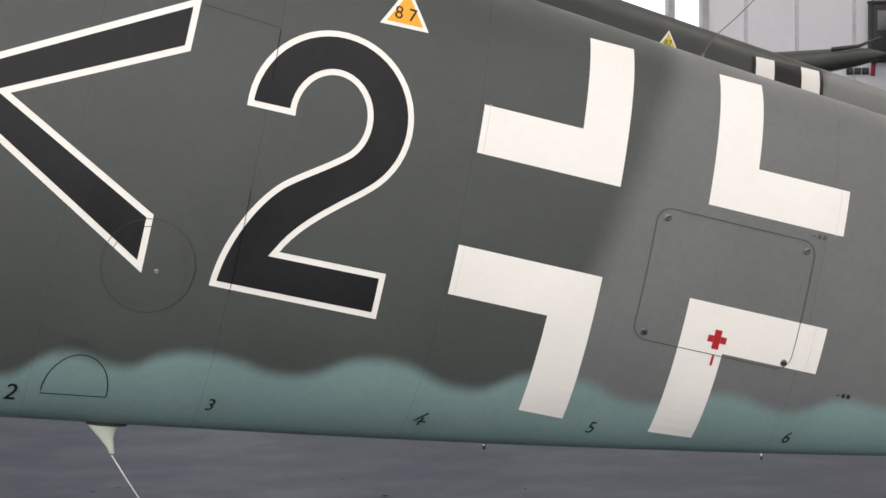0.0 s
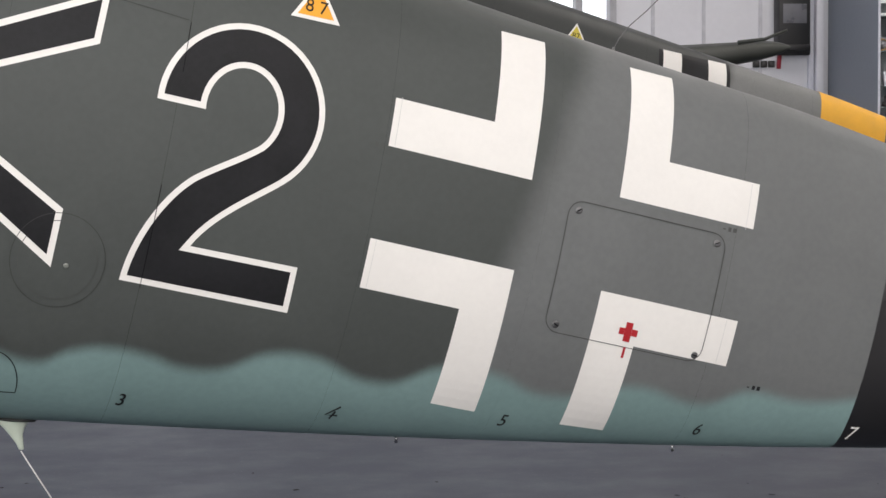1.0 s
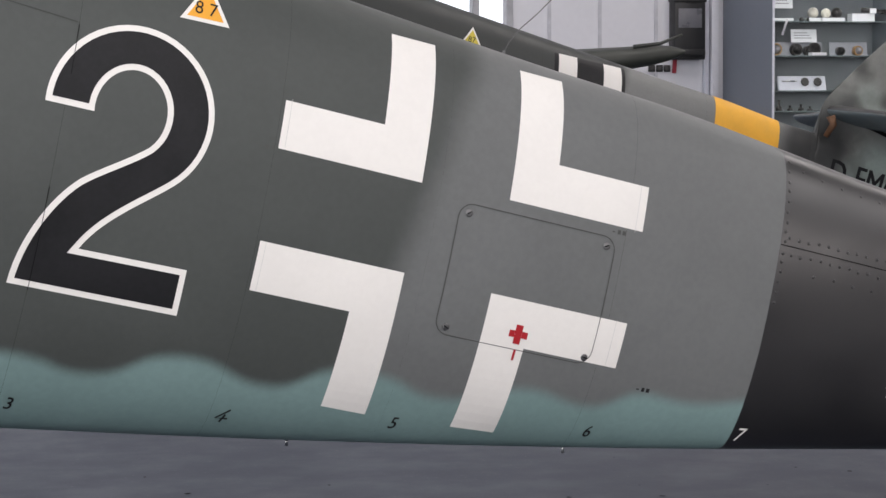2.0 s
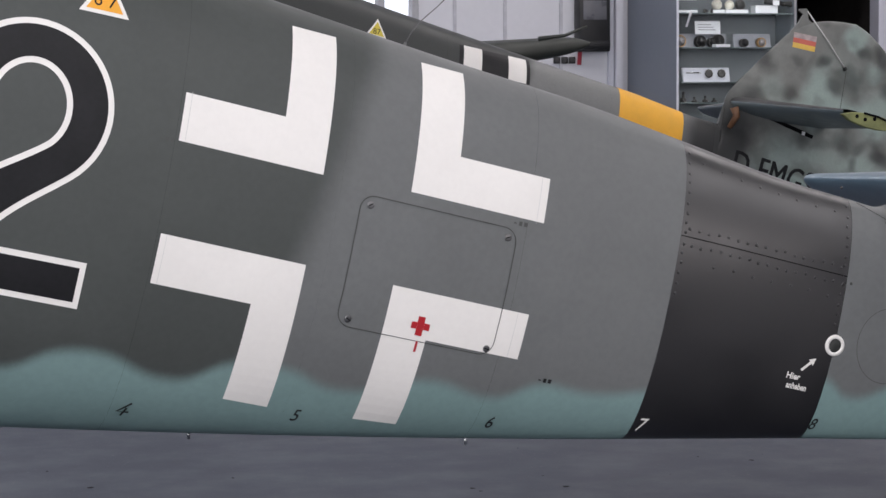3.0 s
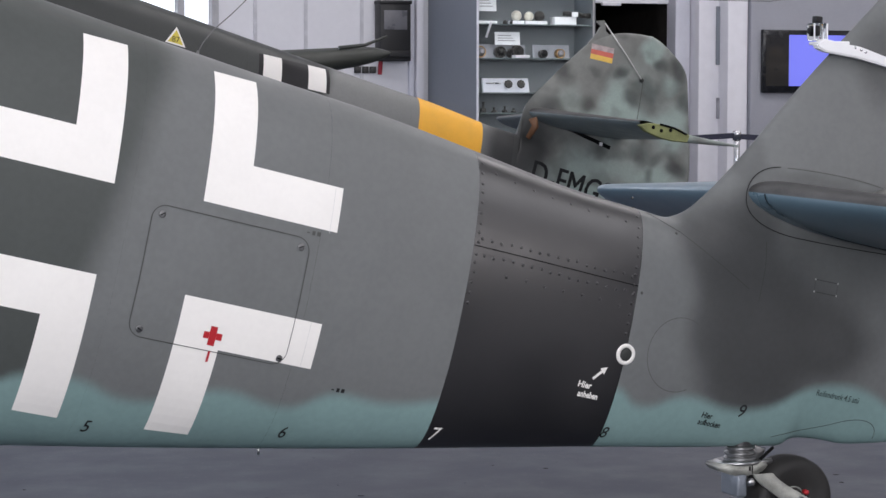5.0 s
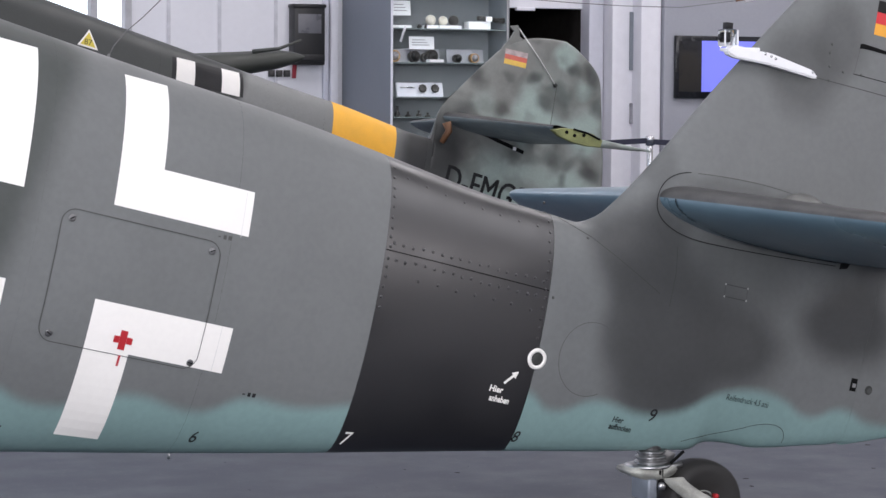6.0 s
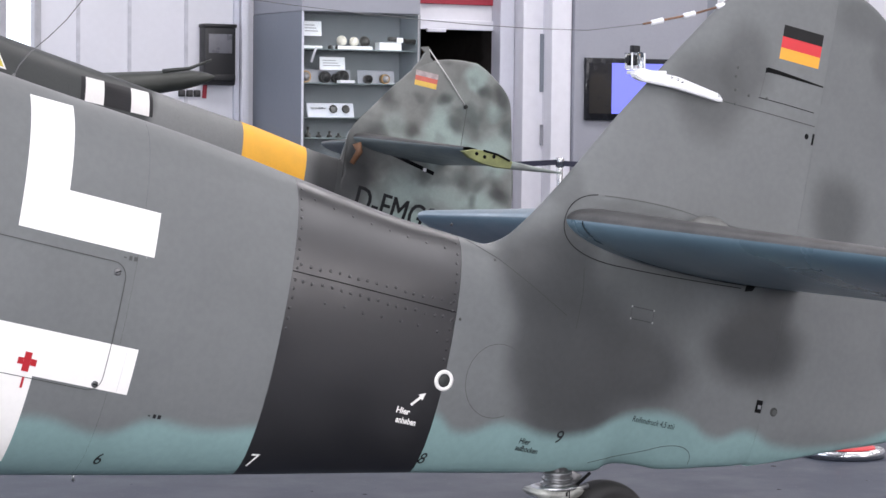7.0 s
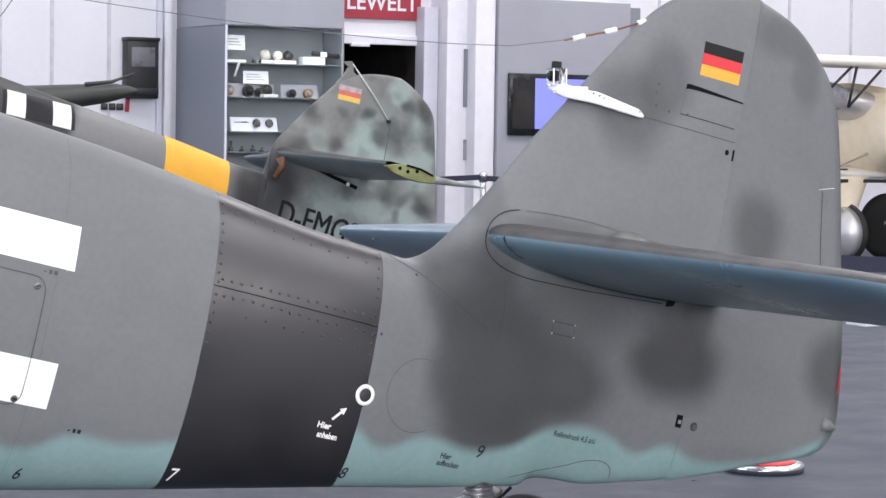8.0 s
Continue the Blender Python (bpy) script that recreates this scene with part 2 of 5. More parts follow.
def box(x0, y0, z0, x1, y1, z1, bevel=0.0, bm=None):
    """An axis-aligned block with bevelled edges, added to bm."""
    b = bmesh.new()
    bmesh.ops.create_cube(b, size=1.0)
    bmesh.ops.scale(b, vec=(x1 - x0, y1 - y0, z1 - z0), verts=b.verts)
    bmesh.ops.translate(b, vec=((x0 + x1) / 2, (y0 + y1) / 2, (z0 + z1) / 2), verts=b.verts)
    if bevel:
        bmesh.ops.bevel(b, geom=b.edges[:], offset=bevel, segments=2, affect="EDGES", profile=0.5)
    return joined(bm, b)


def joined(bm, b):
    if bm is None:
        return b
    me = bpy.data.meshes.new("joint")
    b.to_mesh(me)
    b.free()
    bm.from_mesh(me)
    bpy.data.meshes.remove(me)
    return bm


def moved(bm, m):
    bmesh.ops.transform(bm, matrix=m, verts=bm.verts)
    return bm


def lathe(profile, steps=32, m=None, closed=True):
    """(radius, height) pairs turned about z."""
    bm = bmesh.new()
    rings = []
    for r, z in profile:
        rings.append([bm.verts.new((r * math.cos(2 * math.pi * i / steps), r * math.sin(2 * math.pi * i / steps), z)) for i in range(steps)])
    for a, b in zip(rings, rings[1:]):
        for i in range(steps):
            j = (i + 1) % steps
            bm.faces.new((a[i], a[j], b[j], b[i]))
    if closed:
        bm.faces.new(rings[0][::-1])
        bm.faces.new(rings[-1])
    bmesh.ops.recalc_face_normals(bm, faces=bm.faces)
    return moved(bm, m) if m else bm


def tube(points, radius, steps=8, ends=None):
    """A round rod along points; ends: its radii at both ends."""
    bm = bmesh.new()
    pts = [Vector(p) for p in points]
    rings = []
    for i, p in enumerate(pts):
        d = (pts[min(i + 1, len(pts) - 1)] - pts[max(i - 1, 0)]).normalized()
        side = d.orthogonal().normalized() if i == 0 else (rings_side - d * rings_side.dot(d)).normalized()
        rings_side = side
        up = d.cross(side)
        r = radius if ends is None else ends[0] + (ends[1] - ends[0]) * i / (len(pts) - 1)
        rings.append([bm.verts.new(p + r * (math.cos(2 * math.pi * k / steps) * side + math.sin(2 * math.pi * k / steps) * up)) for k in range(steps)])
    for a, b in zip(rings, rings[1:]):
        for i in range(steps):
            j = (i + 1) % steps
            bm.faces.new((a[i], a[j], b[j], b[i]))
    bm.faces.new(rings[0][::-1])
    bm.faces.new(rings[-1])
    bmesh.ops.recalc_face_normals(bm, faces=bm.faces)
    return bm


def grid_mesh(rows, wrap=False):
    """Quads over rows of places."""
    bm = bmesh.new()
    vs = [[bm.verts.new(p) for p in row] for row in rows]
    for a, b in zip(vs, vs[1:]):
        n = len(a)
        for i in range(n if wrap else n - 1):
            j = (i + 1) % n
            bm.faces.new((a[i], a[j], b[j], b[i]))
    return bm

# ---- the shape of the fighter's tail: u aft along the axis, n up from it ----
DATUM, AXIS = 5.5, 12.0
NEAR = pose(0, DATUM, EYE, 0, AXIS, 0)
WIDTH = [(-2.4, 0.42), (-0.6, 0.40), (0.2, 0.36), (0.6, 0.345), (1.08, 0.305), (1.49, 0.26), (1.98, 0.20), (2.41, 0.148), (2.9, 0.110), (3.4, 0.085), (3.94, 0.05)]
TOP = [(-2.4, 0.89), (-0.6, 0.69), (0.2, 0.60), (1.21, 0.491), (1.74, 0.435), (2.13, 0.40), (2.41, 0.362), (2.7, 0.321), (2.9, 0.306), (3.0, 0.30), (3.94, 0.30)]
BOTTOM = [(-2.4, -0.87), (-0.6, -0.8), (0.18, -0.706), (0.7, -0.646), (1.21, -0.583), (1.65, -0.524), (2.08, -0.462), (2.39, -0.414), (2.94, -0.325), (3.19, -0.288), (3.40, -0.252), (3.465, -0.240), (3.487, -0.223), (3.51, -0.213), (3.56, -0.2065), (3.61, -0.205), (3.65, -0.206), (3.70, -0.200), (3.77, -0.187), (3.80, -0.180), (3.90, -0.161), (3.94, -0.150)]
CREST = [(2.9, 0.306), (2.99, 0.299), (3.03, 0.314), (3.075, 0.351), (3.17, 0.479), (3.33, 0.733), (3.505, 0.99), (3.6, 1.118), (3.665, 1.176), (3.75, 1.222), (3.85, 1.245), (3.94, 1.25)]
TRAIL = [(-0.155, 3.95), (-0.114, 4.09), (-0.054, 4.28), (-0.006, 4.44), (0.05, 4.5), (0.122, 4.516), (0.354, 4.481), (0.548, 4.43), (0.84, 4.356), (0.983, 4.311), (1.073, 4.263), (1.155, 4.179), (1.215, 4.081), (1.25, 3.95)]
HINGE = 3.944


def smooth(table, x):
    """A gentle curve through the pairs of a table."""
    x = min(max(x, table[0][0]), table[-1][0])
    i = max(k for k in range(len(table) - 1) if table[k][0] <= x)
    (x0, y0), (x1, y1) = table[i], table[i + 1]
    def slope(k):
        a, b = table[max(k - 1, 0)], table[min(k + 1, len(table) - 1)]
        return (b[1] - a[1]) / (b[0] - a[0])
    h, t = x1 - x0, (x - x0) / (x1 - x0)
    return (2 * t**3 - 3 * t**2 + 1) * y0 + (t**3 - 2 * t**2 + t) * h * slope(i) + (3 * t**2 - 2 * t**3) * y1 + (t**3 - t**2) * h * slope(i + 1)


def hull(u, n):
    """Half width of the oval fuselage."""
    w, t, b = smooth(WIDTH, u), smooth(TOP, u), smooth(BOTTOM, u)
    s = (n - (t + b) / 2) / ((t - b) / 2)
    p = 2.3 if s > 0 else 2.05
    return w * max(0.0, 1 - abs(s) ** p) ** (1 / p)


def blade(u, n):
    """Half thickness of the fin."""
    low, fore = CREST[1][1], CREST[1][0]
    le = smooth([(b, a) for a, b in CREST[1:]], n) if n > low else fore
    d = u - le
    if d <= 0:
        return 0.0
    t = 0.054 * (1 - 0.3 * max(0, n - 0.3))
    foot = min(1.0, max(0.0, n / 0.25))
    return t * math.sqrt(1 - (1 - min(d / 0.42, 1)) ** 2) * foot * foot * (3 - 2 * foot)


def half(u, n):
    """Half thickness of the whole tail at (u, n)."""
    if u <= CREST[0][0]:
        return hull(u, n)
    v = min(u, 3.9425)
    h = (hull(v, n) ** 3 + blade(v, n) ** 3) ** (1 / 3)
    if u > HINGE:
        s = min(1.0, (u - HINGE) / max(0.02, smooth(TRAIL, n) - HINGE))
        h = h * (1 - s) ** 0.85 + 0.003 * s
    return h


def skin(u, n, lift=0.0, side=-1):
    """The place on the skin at (u, n), lifted off it."""
    e = 0.004
    h = half(u, n)
    if not lift:
        return Vector((u, side * h, n))
    hu, hn = (half(u + e, n) - half(u - e, n)) / (2 * e), (half(u, n + e) - half(u, n - e)) / (2 * e)
    hu, hn = max(-3, min(3, hu)), max(-3, min(3, hn))
    return Vector((u, side * h, n)) + Vector((-hu, side, -hn)).normalized() * lift


def ring(u, count=56, shrink=0.0):
    w, t, b = smooth(WIDTH, u) - shrink, smooth(TOP, u) - shrink, smooth(BOTTOM, u) + shrink
    out = []
    for k in range(count):
        a = 2 * math.pi * k / count
        c, s = math.cos(a), math.sin(a)
        p = 2.3 if s > 0 else 2.05
        out.append(Vector((u, -w * math.copysign(abs(c) ** (2 / p), c), (t + b) / 2 + (t - b) / 2 * math.copysign(abs(s) ** (2 / p), s))))
    return out


def bay(u0, u1, gap=0.0009):
    n = max(3, int((u1 - u0) / 0.04))
    rows = [ring(u0 + gap + (u1 - u0 - 2 * gap) * i / n) for i in range(n + 1)]
    bm = grid_mesh(rows, True)
    bmesh.ops.recalc_face_normals(bm, faces=bm.faces)
    return bm


def tail_body():
    """Rear fuselage and fin in one smooth skin."""
    rows = []
    us = list(np.linspace(CREST[0][0] + 0.0009, 3.3, 30)) + list(np.linspace(3.31, 3.9425, 64))
    for u in us:
        b = smooth(BOTTOM, u)
        t = smooth(CREST, u)
        ns = [b + (t - b) * (1 - math.cos(math.pi * k / 46)) / 2 for k in range(47)]
        left = [skin(u, n) if 0 < k < 46 else Vector((u, 0, n)) for k, n in enumerate(ns)]
        right = [Vector((p.x, -p.y, p.z)) for p in left[-2:0:-1]]
        rows.append(left + right)
    bm = grid_mesh(rows, True)
    bmesh.ops.recalc_face_normals(bm, faces=bm.faces)
    return bm


def rudder_body():
    rows = []
    for i in range(53):
        n = -0.152 + (TRAIL[-1][0] - 0.003 + 0.152) * (1 - math.cos(math.pi * i / 52)) / 2
        te = smooth(TRAIL, n)
        us = [HINGE - 0.0008 + (te - HINGE + 0.0008) * (k / 14) for k in range(15)]
        left = [Vector((u, -half(u, n) * (1.0 if k < 14 else 0.3), n)) for k, u in enumerate(us)]
        rows.append(left + [Vector((p.x, -p.y, p.z)) for p in left[::-1]])
    bm = grid_mesh(rows)
    bmesh.ops.recalc_face_normals(bm, faces=bm.faces)
    return bm


def tailplane(side, upper, cut=False):
    """One half of the tailplane, upper or lower skin parted along the leading edge."""
    rows = []
    for i in range(65):
        s = i / 64
        y = 0.03 + (1.25 if cut else 1.47) * s
        round_tip = math.sqrt(max(0.0, 1 - max(0.0, (y - 1.25) / 0.25) ** 2.2))
        le, te = 3.205 + 0.17 * y, (3.93 - 0.09 * s if cut else 3.985 - 0.03 * s)
        if cut:
            le, round_tip = 3.10 + 0.252 * y, 1.0
        mid = te - 0.42 * (te - le)
        le, te = mid - (mid - le) * max(round_tip, 0.06), mid + (te - mid) * max(round_tip, 0.06)
        c = te - le
        row = []
        for k in range(57):
            q = (1 - math.cos(math.pi * k / 56)) / 2
            th = (0.82 - 0.15 * s) * (0.2969 * math.sqrt(q) - 0.126 * q - 0.3516 * q * q + 0.2843 * q**3 - 0.1015 * q**4)
            h = th * c * (1.0 if upper else -0.9)
            row.append(Vector((le + c * q, side * y, 0.412 - 0.05 * q + h * (0.85 + 0.15 * round_tip))))
        rows.append(row)
    bm = grid_mesh(rows)
    if (side > 0) == upper:
        bmesh.ops.reverse_faces(bm, faces=bm.faces)
    return bm


# ---- markings that lie on the skin ----


def laid(bm, lift, side=-1):
    """Cuts a flat figure in (u, n) finely and lays it onto the skin."""
    bmesh.ops.triangulate(bm, faces=bm.faces)
    lo = [min(v.co[i] for v in bm.verts) for i in (0, 1)]
    hi = [max(v.co[i] for v in bm.verts) for i in (0, 1)]
    for i, pitch in ((0, 0.03), (1, 0.022)):
        x = math.ceil(lo[i] / pitch + 0.01) * pitch
        while x < hi[i]:
            co, no = [0, 0, 0], [0, 0, 0]
            co[i], no[i] = x, 1
            bmesh.ops.bisect_plane(bm, geom=bm.verts[:] + bm.edges[:] + bm.faces[:], plane_co=co, plane_no=no)
            x += pitch
    for v in bm.verts:
        v.co = skin(v.co.x, v.co.y, lift, side)
    bmesh.ops.recalc_face_normals(bm, faces=bm.faces)
    bm.normal_update()
    for f in bm.faces:
        if f.normal.y * side < 0:
            f.normal_flip()
    return bm


def flat(*loops):
    bm = bmesh.new()
    for loop in loops:
        bm.faces.new([bm.verts.new((u, n, 0)) for u, n in loop])
    return bm


def inset(loop, d):
    """The loop drawn in by d on all sides."""
    area = sum(a[0] * b[1] - b[0] * a[1] for a, b in zip(loop, loop[1:] + loop[:1]))
    s = 1 if area > 0 else -1
    out = []
    for i in range(len(loop)):
        p, q, r = Vector(loop[i - 1]), Vector(loop[i]), Vector(loop[(i + 1) % len(loop)])
        a, b = (q - p).normalized(), (r - q).normalized()
        na, nb = Vector((-a.y, a.x)) * s, Vector((-b.y, b.x)) * s
        m = (na + nb).normalized()
        out.append(tuple(q + m * min(d / max(0.25, m.dot(na)), 4 * d)))
    return out


def strip(points, width):
    """A band of that width along points in (u, n)."""
    pts = [Vector(p) for p in points]
    a, b = [], []
    for i, p in enumerate(pts):
        d = (pts[min(i + 1, len(pts) - 1)] - pts[max(i - 1, 0)]).normalized()
        s = Vector((-d.y, d.x)) * width / 2
        a.append(tuple(p + s))
        b.append(tuple(p - s))
    quads = []
    for i in range(len(pts) - 1):
        quads.append([a[i], a[i + 1], b[i + 1], b[i]])
    return quads


def arc(cx, cy, rx, ry, a0, a1, steps=24):
    return [(cx + rx * math.cos(radians(a0 + (a1 - a0) * i / steps)), cy + ry * math.sin(radians(a0 + (a1 - a0) * i / steps))) for i in range(steps + 1)]


def bezier(p, q, r, s, steps=14):
    out = []
    for i in range(1, steps + 1):
        t = i / steps
        k = ((1 - t) ** 3, 3 * t * (1 - t) ** 2, 3 * t * t * (1 - t), t**3)
        out.append(tuple(sum(w * a[j] for w, a in zip(k, (p, q, r, s))) for j in (0, 1)))
    return out


def lettering(text, size, shear=0.0, bold=0.0, align="CENTER"):
    """The built-in font as a flat mesh in x and y."""
    cu = bpy.data.curves.new("lettering", "FONT")
    cu.body, cu.size, cu.shear, cu.align_x, cu.align_y, cu.offset, cu.resolution_u = text, size, shear, align, "CENTER", bold, 3
    ob = new("lettering", cu)
    bpy.context.view_layer.update()
    me = bpy.data.meshes.new_from_object(ob.evaluated_get(bpy.context.evaluated_depsgraph_get()))
    bm = bmesh.new()
    bm.from_mesh(me)
    bpy.data.objects.remove(ob)
    bpy.data.curves.remove(cu)
    bpy.data.meshes.remove(me)
    return bm


def written(text, u, n, size, material, parent, name, shear=0.2, turn=0.0, bold=0.0, stretch=1.0, lift=0.0016, label=""):
    bm = lettering(text, size, shear, bold)
    moved(bm, Matrix.Translation((u, n, 0)) @ pose(0, 0, 0, 0, 0, turn) @ Matrix.Diagonal((stretch, 1, 1, 1)))
    return part(name, laid(bm, lift), material, parent, label, False)


def mark(name, loops, lift, material, parent, label=""):
    return part(name, laid(flat(*loops), lift), material, parent, label, False)


def rect(u0, n0, u1, n1):
    return [(u0, n0), (u1, n0), (u1, n1), (u0, n1)]


# ---- the near fighter ----


def tail_wheel(parent, drop):
    """Castoring tail wheel: sprung leg, fork and tyre standing on the floor. Built upright in the world's axes under the sloping hull."""
    leg = new("tail_wheel")
    leg.parent = parent
    leg.matrix_local = pose(0, 0, 0, 0, -AXIS, 0)
    c = Matrix.Rotation(radians(-AXIS), 4, "Y").inverted()
    hub = c @ Vector((3.53, 0, -0.3757))
    top = c @ Vector((3.345, 0, -0.22))
    r = drop
    m = pose(hub.x, hub.y, hub.z, 90, 0, 0)
    tyre = [(r * 0.31, -0.03), (r * 0.45, -0.042), (r * 0.72, -0.05), (r * 0.88, -0.052), (r * 0.97, -0.038), (r, -0.015), (r, 0.015), (r * 0.97, 0.038), (r * 0.88, 0.052), (r * 0.72, 0.05), (r * 0.45, 0.042), (r * 0.31, 0.03)]
    part("tyre", lathe(tyre, 48, m), RUBBER, leg, "worn black rubber tyre")
    part("rim", lathe([(r * 0.32, -0.026), (r * 0.30, -0.032), (r * 0.22, -0.026), (r * 0.2, -0.045), (0.01, -0.046), (0.01, 0.046), (r * 0.2, 0.045), (r * 0.22, 0.026), (r * 0.30, 0.032), (r * 0.32, 0.026)], 40, m), GREY_GREEN, leg)
    part("valve", lathe([(0.007, 0.0), (0.007, 0.016), (0.003, 0.019)], 12, m @ Matrix.Translation((0.03, 0.02, 0.036))), RED_MARK, leg, "red valve cap")
    x, z = top.x, top.z
    rings = []
    for k in range(3):
        rings += [(0.039 - 0.002 * k, z - 0.078 + k * 0.014), (0.047 - 0.003 * k, z - 0.074 + k * 0.014), (0.046 - 0.003 * k, z - 0.070 + k * 0.014), (0.038 - 0.002 * k, z - 0.066 + k * 0.014)]
    part("spring_collar", lathe(rings, 28, Matrix.Translation((x, 0, 0))), DARK_STEEL, leg, "ringed steel leg collar")
    part("leg_tube", lathe([(0.03, z - 0.10), (0.03, z + 0.14)], 20, Matrix.Translation((x, 0, 0))), DARK_STEEL, leg)
    outline = [(-0.086, -0.083), (-0.080, -0.099), (-0.045, -0.113), (0.006, -0.116), (0.040, -0.110), (0.060, -0.096), (0.064, -0.085), (0.03, -0.079), (-0.03, -0.079), (-0.06, -0.080)]
    head = bmesh.new()
    f = head.faces.new([head.verts.new((x + a, -0.046, z + b)) for a, b in outline])
    ext = bmesh.ops.extrude_face_region(head, geom=[f])
    bmesh.ops.translate(head, vec=(0, 0.092, 0), verts=[v for v in ext["geom"] if isinstance(v, bmesh.types.BMVert)])
    bmesh.ops.recalc_face_normals(head, faces=head.faces)
    bmesh.ops.bevel(head, geom=head.edges[:], offset=0.005, segments=2, affect="EDGES")
    part("fork_head", head, PALE_CAST, leg, "pale cast fork head")
    part("head_slit", box(x + 0.010, -0.0475, z - 0.110, x + 0.0125, -0.045, z - 0.082), DARK_GAP, leg, "", False)
    part("head_window", box(x + 0.001, -0.0475, z - 0.102, x + 0.006, -0.045, z - 0.090), DARK_GAP, leg, "", False)
    part("head_pin", tube([(x + 0.045, -0.02, z - 0.086), (x + 0.085, -0.02, z - 0.083)], 0.008, 10), DARK_STEEL, leg)
    part("swivel_ring", lathe([(0.062, z - 0.084), (0.064, z - 0.079), (0.05, z - 0.075), (0.04, z - 0.074)], 28, Matrix.Translation((x - 0.01, 0, 0))), STEEL, leg, "thin steel swivel ring")
    part("fork_plate", box(x - 0.034, -0.047, z - 0.172, x - 0.004, 0.047, z - 0.112, 0.006), GREY_PANEL_DARK, leg, "blue-grey side plate")
    for s in (-1, 1):
        rows = []
        for i in range(9):
            t = i / 8
            px, pz = x + 0.035 + (hub.x - x - 0.035) * t**1.3, z - 0.11 + (hub.z - z + 0.11) * t
            w = 0.03 + 0.012 * t
            rows.append([Vector((px - w, s * 0.056, pz)), Vector((px + w, s * 0.056, pz)), Vector((px + w, s * 0.066, pz)), Vector((px - w, s * 0.066, pz))])
        bm = grid_mesh(rows, True)
        bmesh.ops.recalc_face_normals(bm, faces=bm.faces)
        part("fork_arm", bm, PALE_CAST, leg)
    part("axle", lathe([(0.014, -0.075), (0.014, 0.075)], 16, m), STEEL, leg)
    part("torque_link", tube([(x + 0.045, -0.03, z - 0.075), (x + 0.085, -0.03, z - 0.045)], 0.0045), DARK_GAP, leg)
    part("stop_bracket", moved(box(-0.018, -0.02, -0.016, 0.018, 0.02, 0.016, 0.003), pose(x + 0.045, 0, z - 0.058, 0, 25, 0)), DARK_STEEL, leg)
    part("bolt", lathe([(0.011, 0), (0.011, 0.012), (0.006, 0.014)], 6, pose(x + 0.004, -0.047, z - 0.132, 90, 0, 0)), STEEL, leg)
    return leg


def rivet_mesh():
    bm = lathe([(0.0043, 0.0), (0.0035, 0.0009), (0.0017, 0.0013)], 10)
    me = bpy.data.meshes.new("rivet")
    for f in bm.faces:
        f.smooth = True
    bm.to_mesh(me)
    bm.free()
    return me


def fighter(name, place, paint, band, tail, label, blue, wheel, cut=False):
    """Hull bays, fin, rudder, tailplanes and tail wheel of a single-seat fighter."""
    root = thing(name, place, label, "aircraft")
    shell = [ring(u, 48, 0.0025) for u in np.linspace(-2.4, 2.95, 60)]
    bm = grid_mesh(shell, True)
    bm.verts.ensure_lookup_table()
    bm.faces.new(bm.verts[:48])
    bmesh.ops.recalc_face_normals(bm, faces=bm.faces)
    part("inner_frame", bm, DARK_GAP, root)
    stations = [-2.4, -0.6, 0.216, 0.604, 1.085, 1.495, 1.985, 2.408, CREST[0][0]]
    bays = []
    for i, (a, b) in enumerate(zip(stations, stations[1:])):
        bays.append(part("skin_panel", bay(a, b, 0.00028 if i in (3, 6) else 0.0002 if i == 2 else 0.00005), band if i == 7 and band else paint, root, "matt black tail band panel" if i == 7 and band else ""))
    fin = part("fin", tail_body(), tail, root)
    rudder = part("rudder", rudder_body(), tail, root)
    for side in (-1, 1):
        p = part("tailplane", tailplane(side, False, cut and side < 0), blue, root, "tailplane with light blue underside")
        part("upper_skin", tailplane(side, True, cut and side < 0), TAIL_TOP if side < 0 or cut else blue, p)
    tail_wheel(root, wheel)
    return root, bays, fin, rudder


near, bays, fin, rudder = fighter("fighter_aircraft", NEAR, CAMO, BLACK_BAND, CAMO, "grey camouflaged piston fighter with black tail band on concrete floor", BLUE_UNDER, 0.118)

# code marks ahead of the cross
L1, L2, L3 = 0.0009, 0.0016, 0.0022
chevron = [(-0.13, 0.032), (0.421, 0.314), (0.416, 0.193), (0.055, 0.026), (0.406, -0.172), (0.405, -0.302)]
mark("chevron_edge", [chevron], L1, WHITE_MARK, near, "white outline of a chevron")
mark("chevron", [inset(chevron, 0.0145)], L2, BLACK_MARK, near, "black painted chevron")
outer = arc(0.7485, 0.116, 0.1895, 0.19, 184, -50, 34)
outer += bezier(outer[-1], (0.817, -0.0756), (0.733, -0.126), (0.694, -0.2005))
inner = arc(0.7495, 0.115, 0.0815, 0.0925, 189, -48, 26)
inner += bezier(inner[-1], (0.766, 0.014), (0.706, -0.018), (0.669, -0.048))
inner += bezier(inner[-1], (0.620, -0.090), (0.560, -0.190), (0.556, -0.302))
two = outer + [(0.942, -0.204), (0.943, -0.309)] + inner[::-1]
mark("numeral_edge", [two], L1, WHITE_MARK, near, "white outline of the numeral 2")
mark("numeral", [inset(two, 0.0135)], L2, BLACK_MARK, near, "black painted numeral 2")

# the open white cross: four angles


def leaned(loop):
    return [(u, n - 0.03 * (u - 1.56)) for u, n in loop]


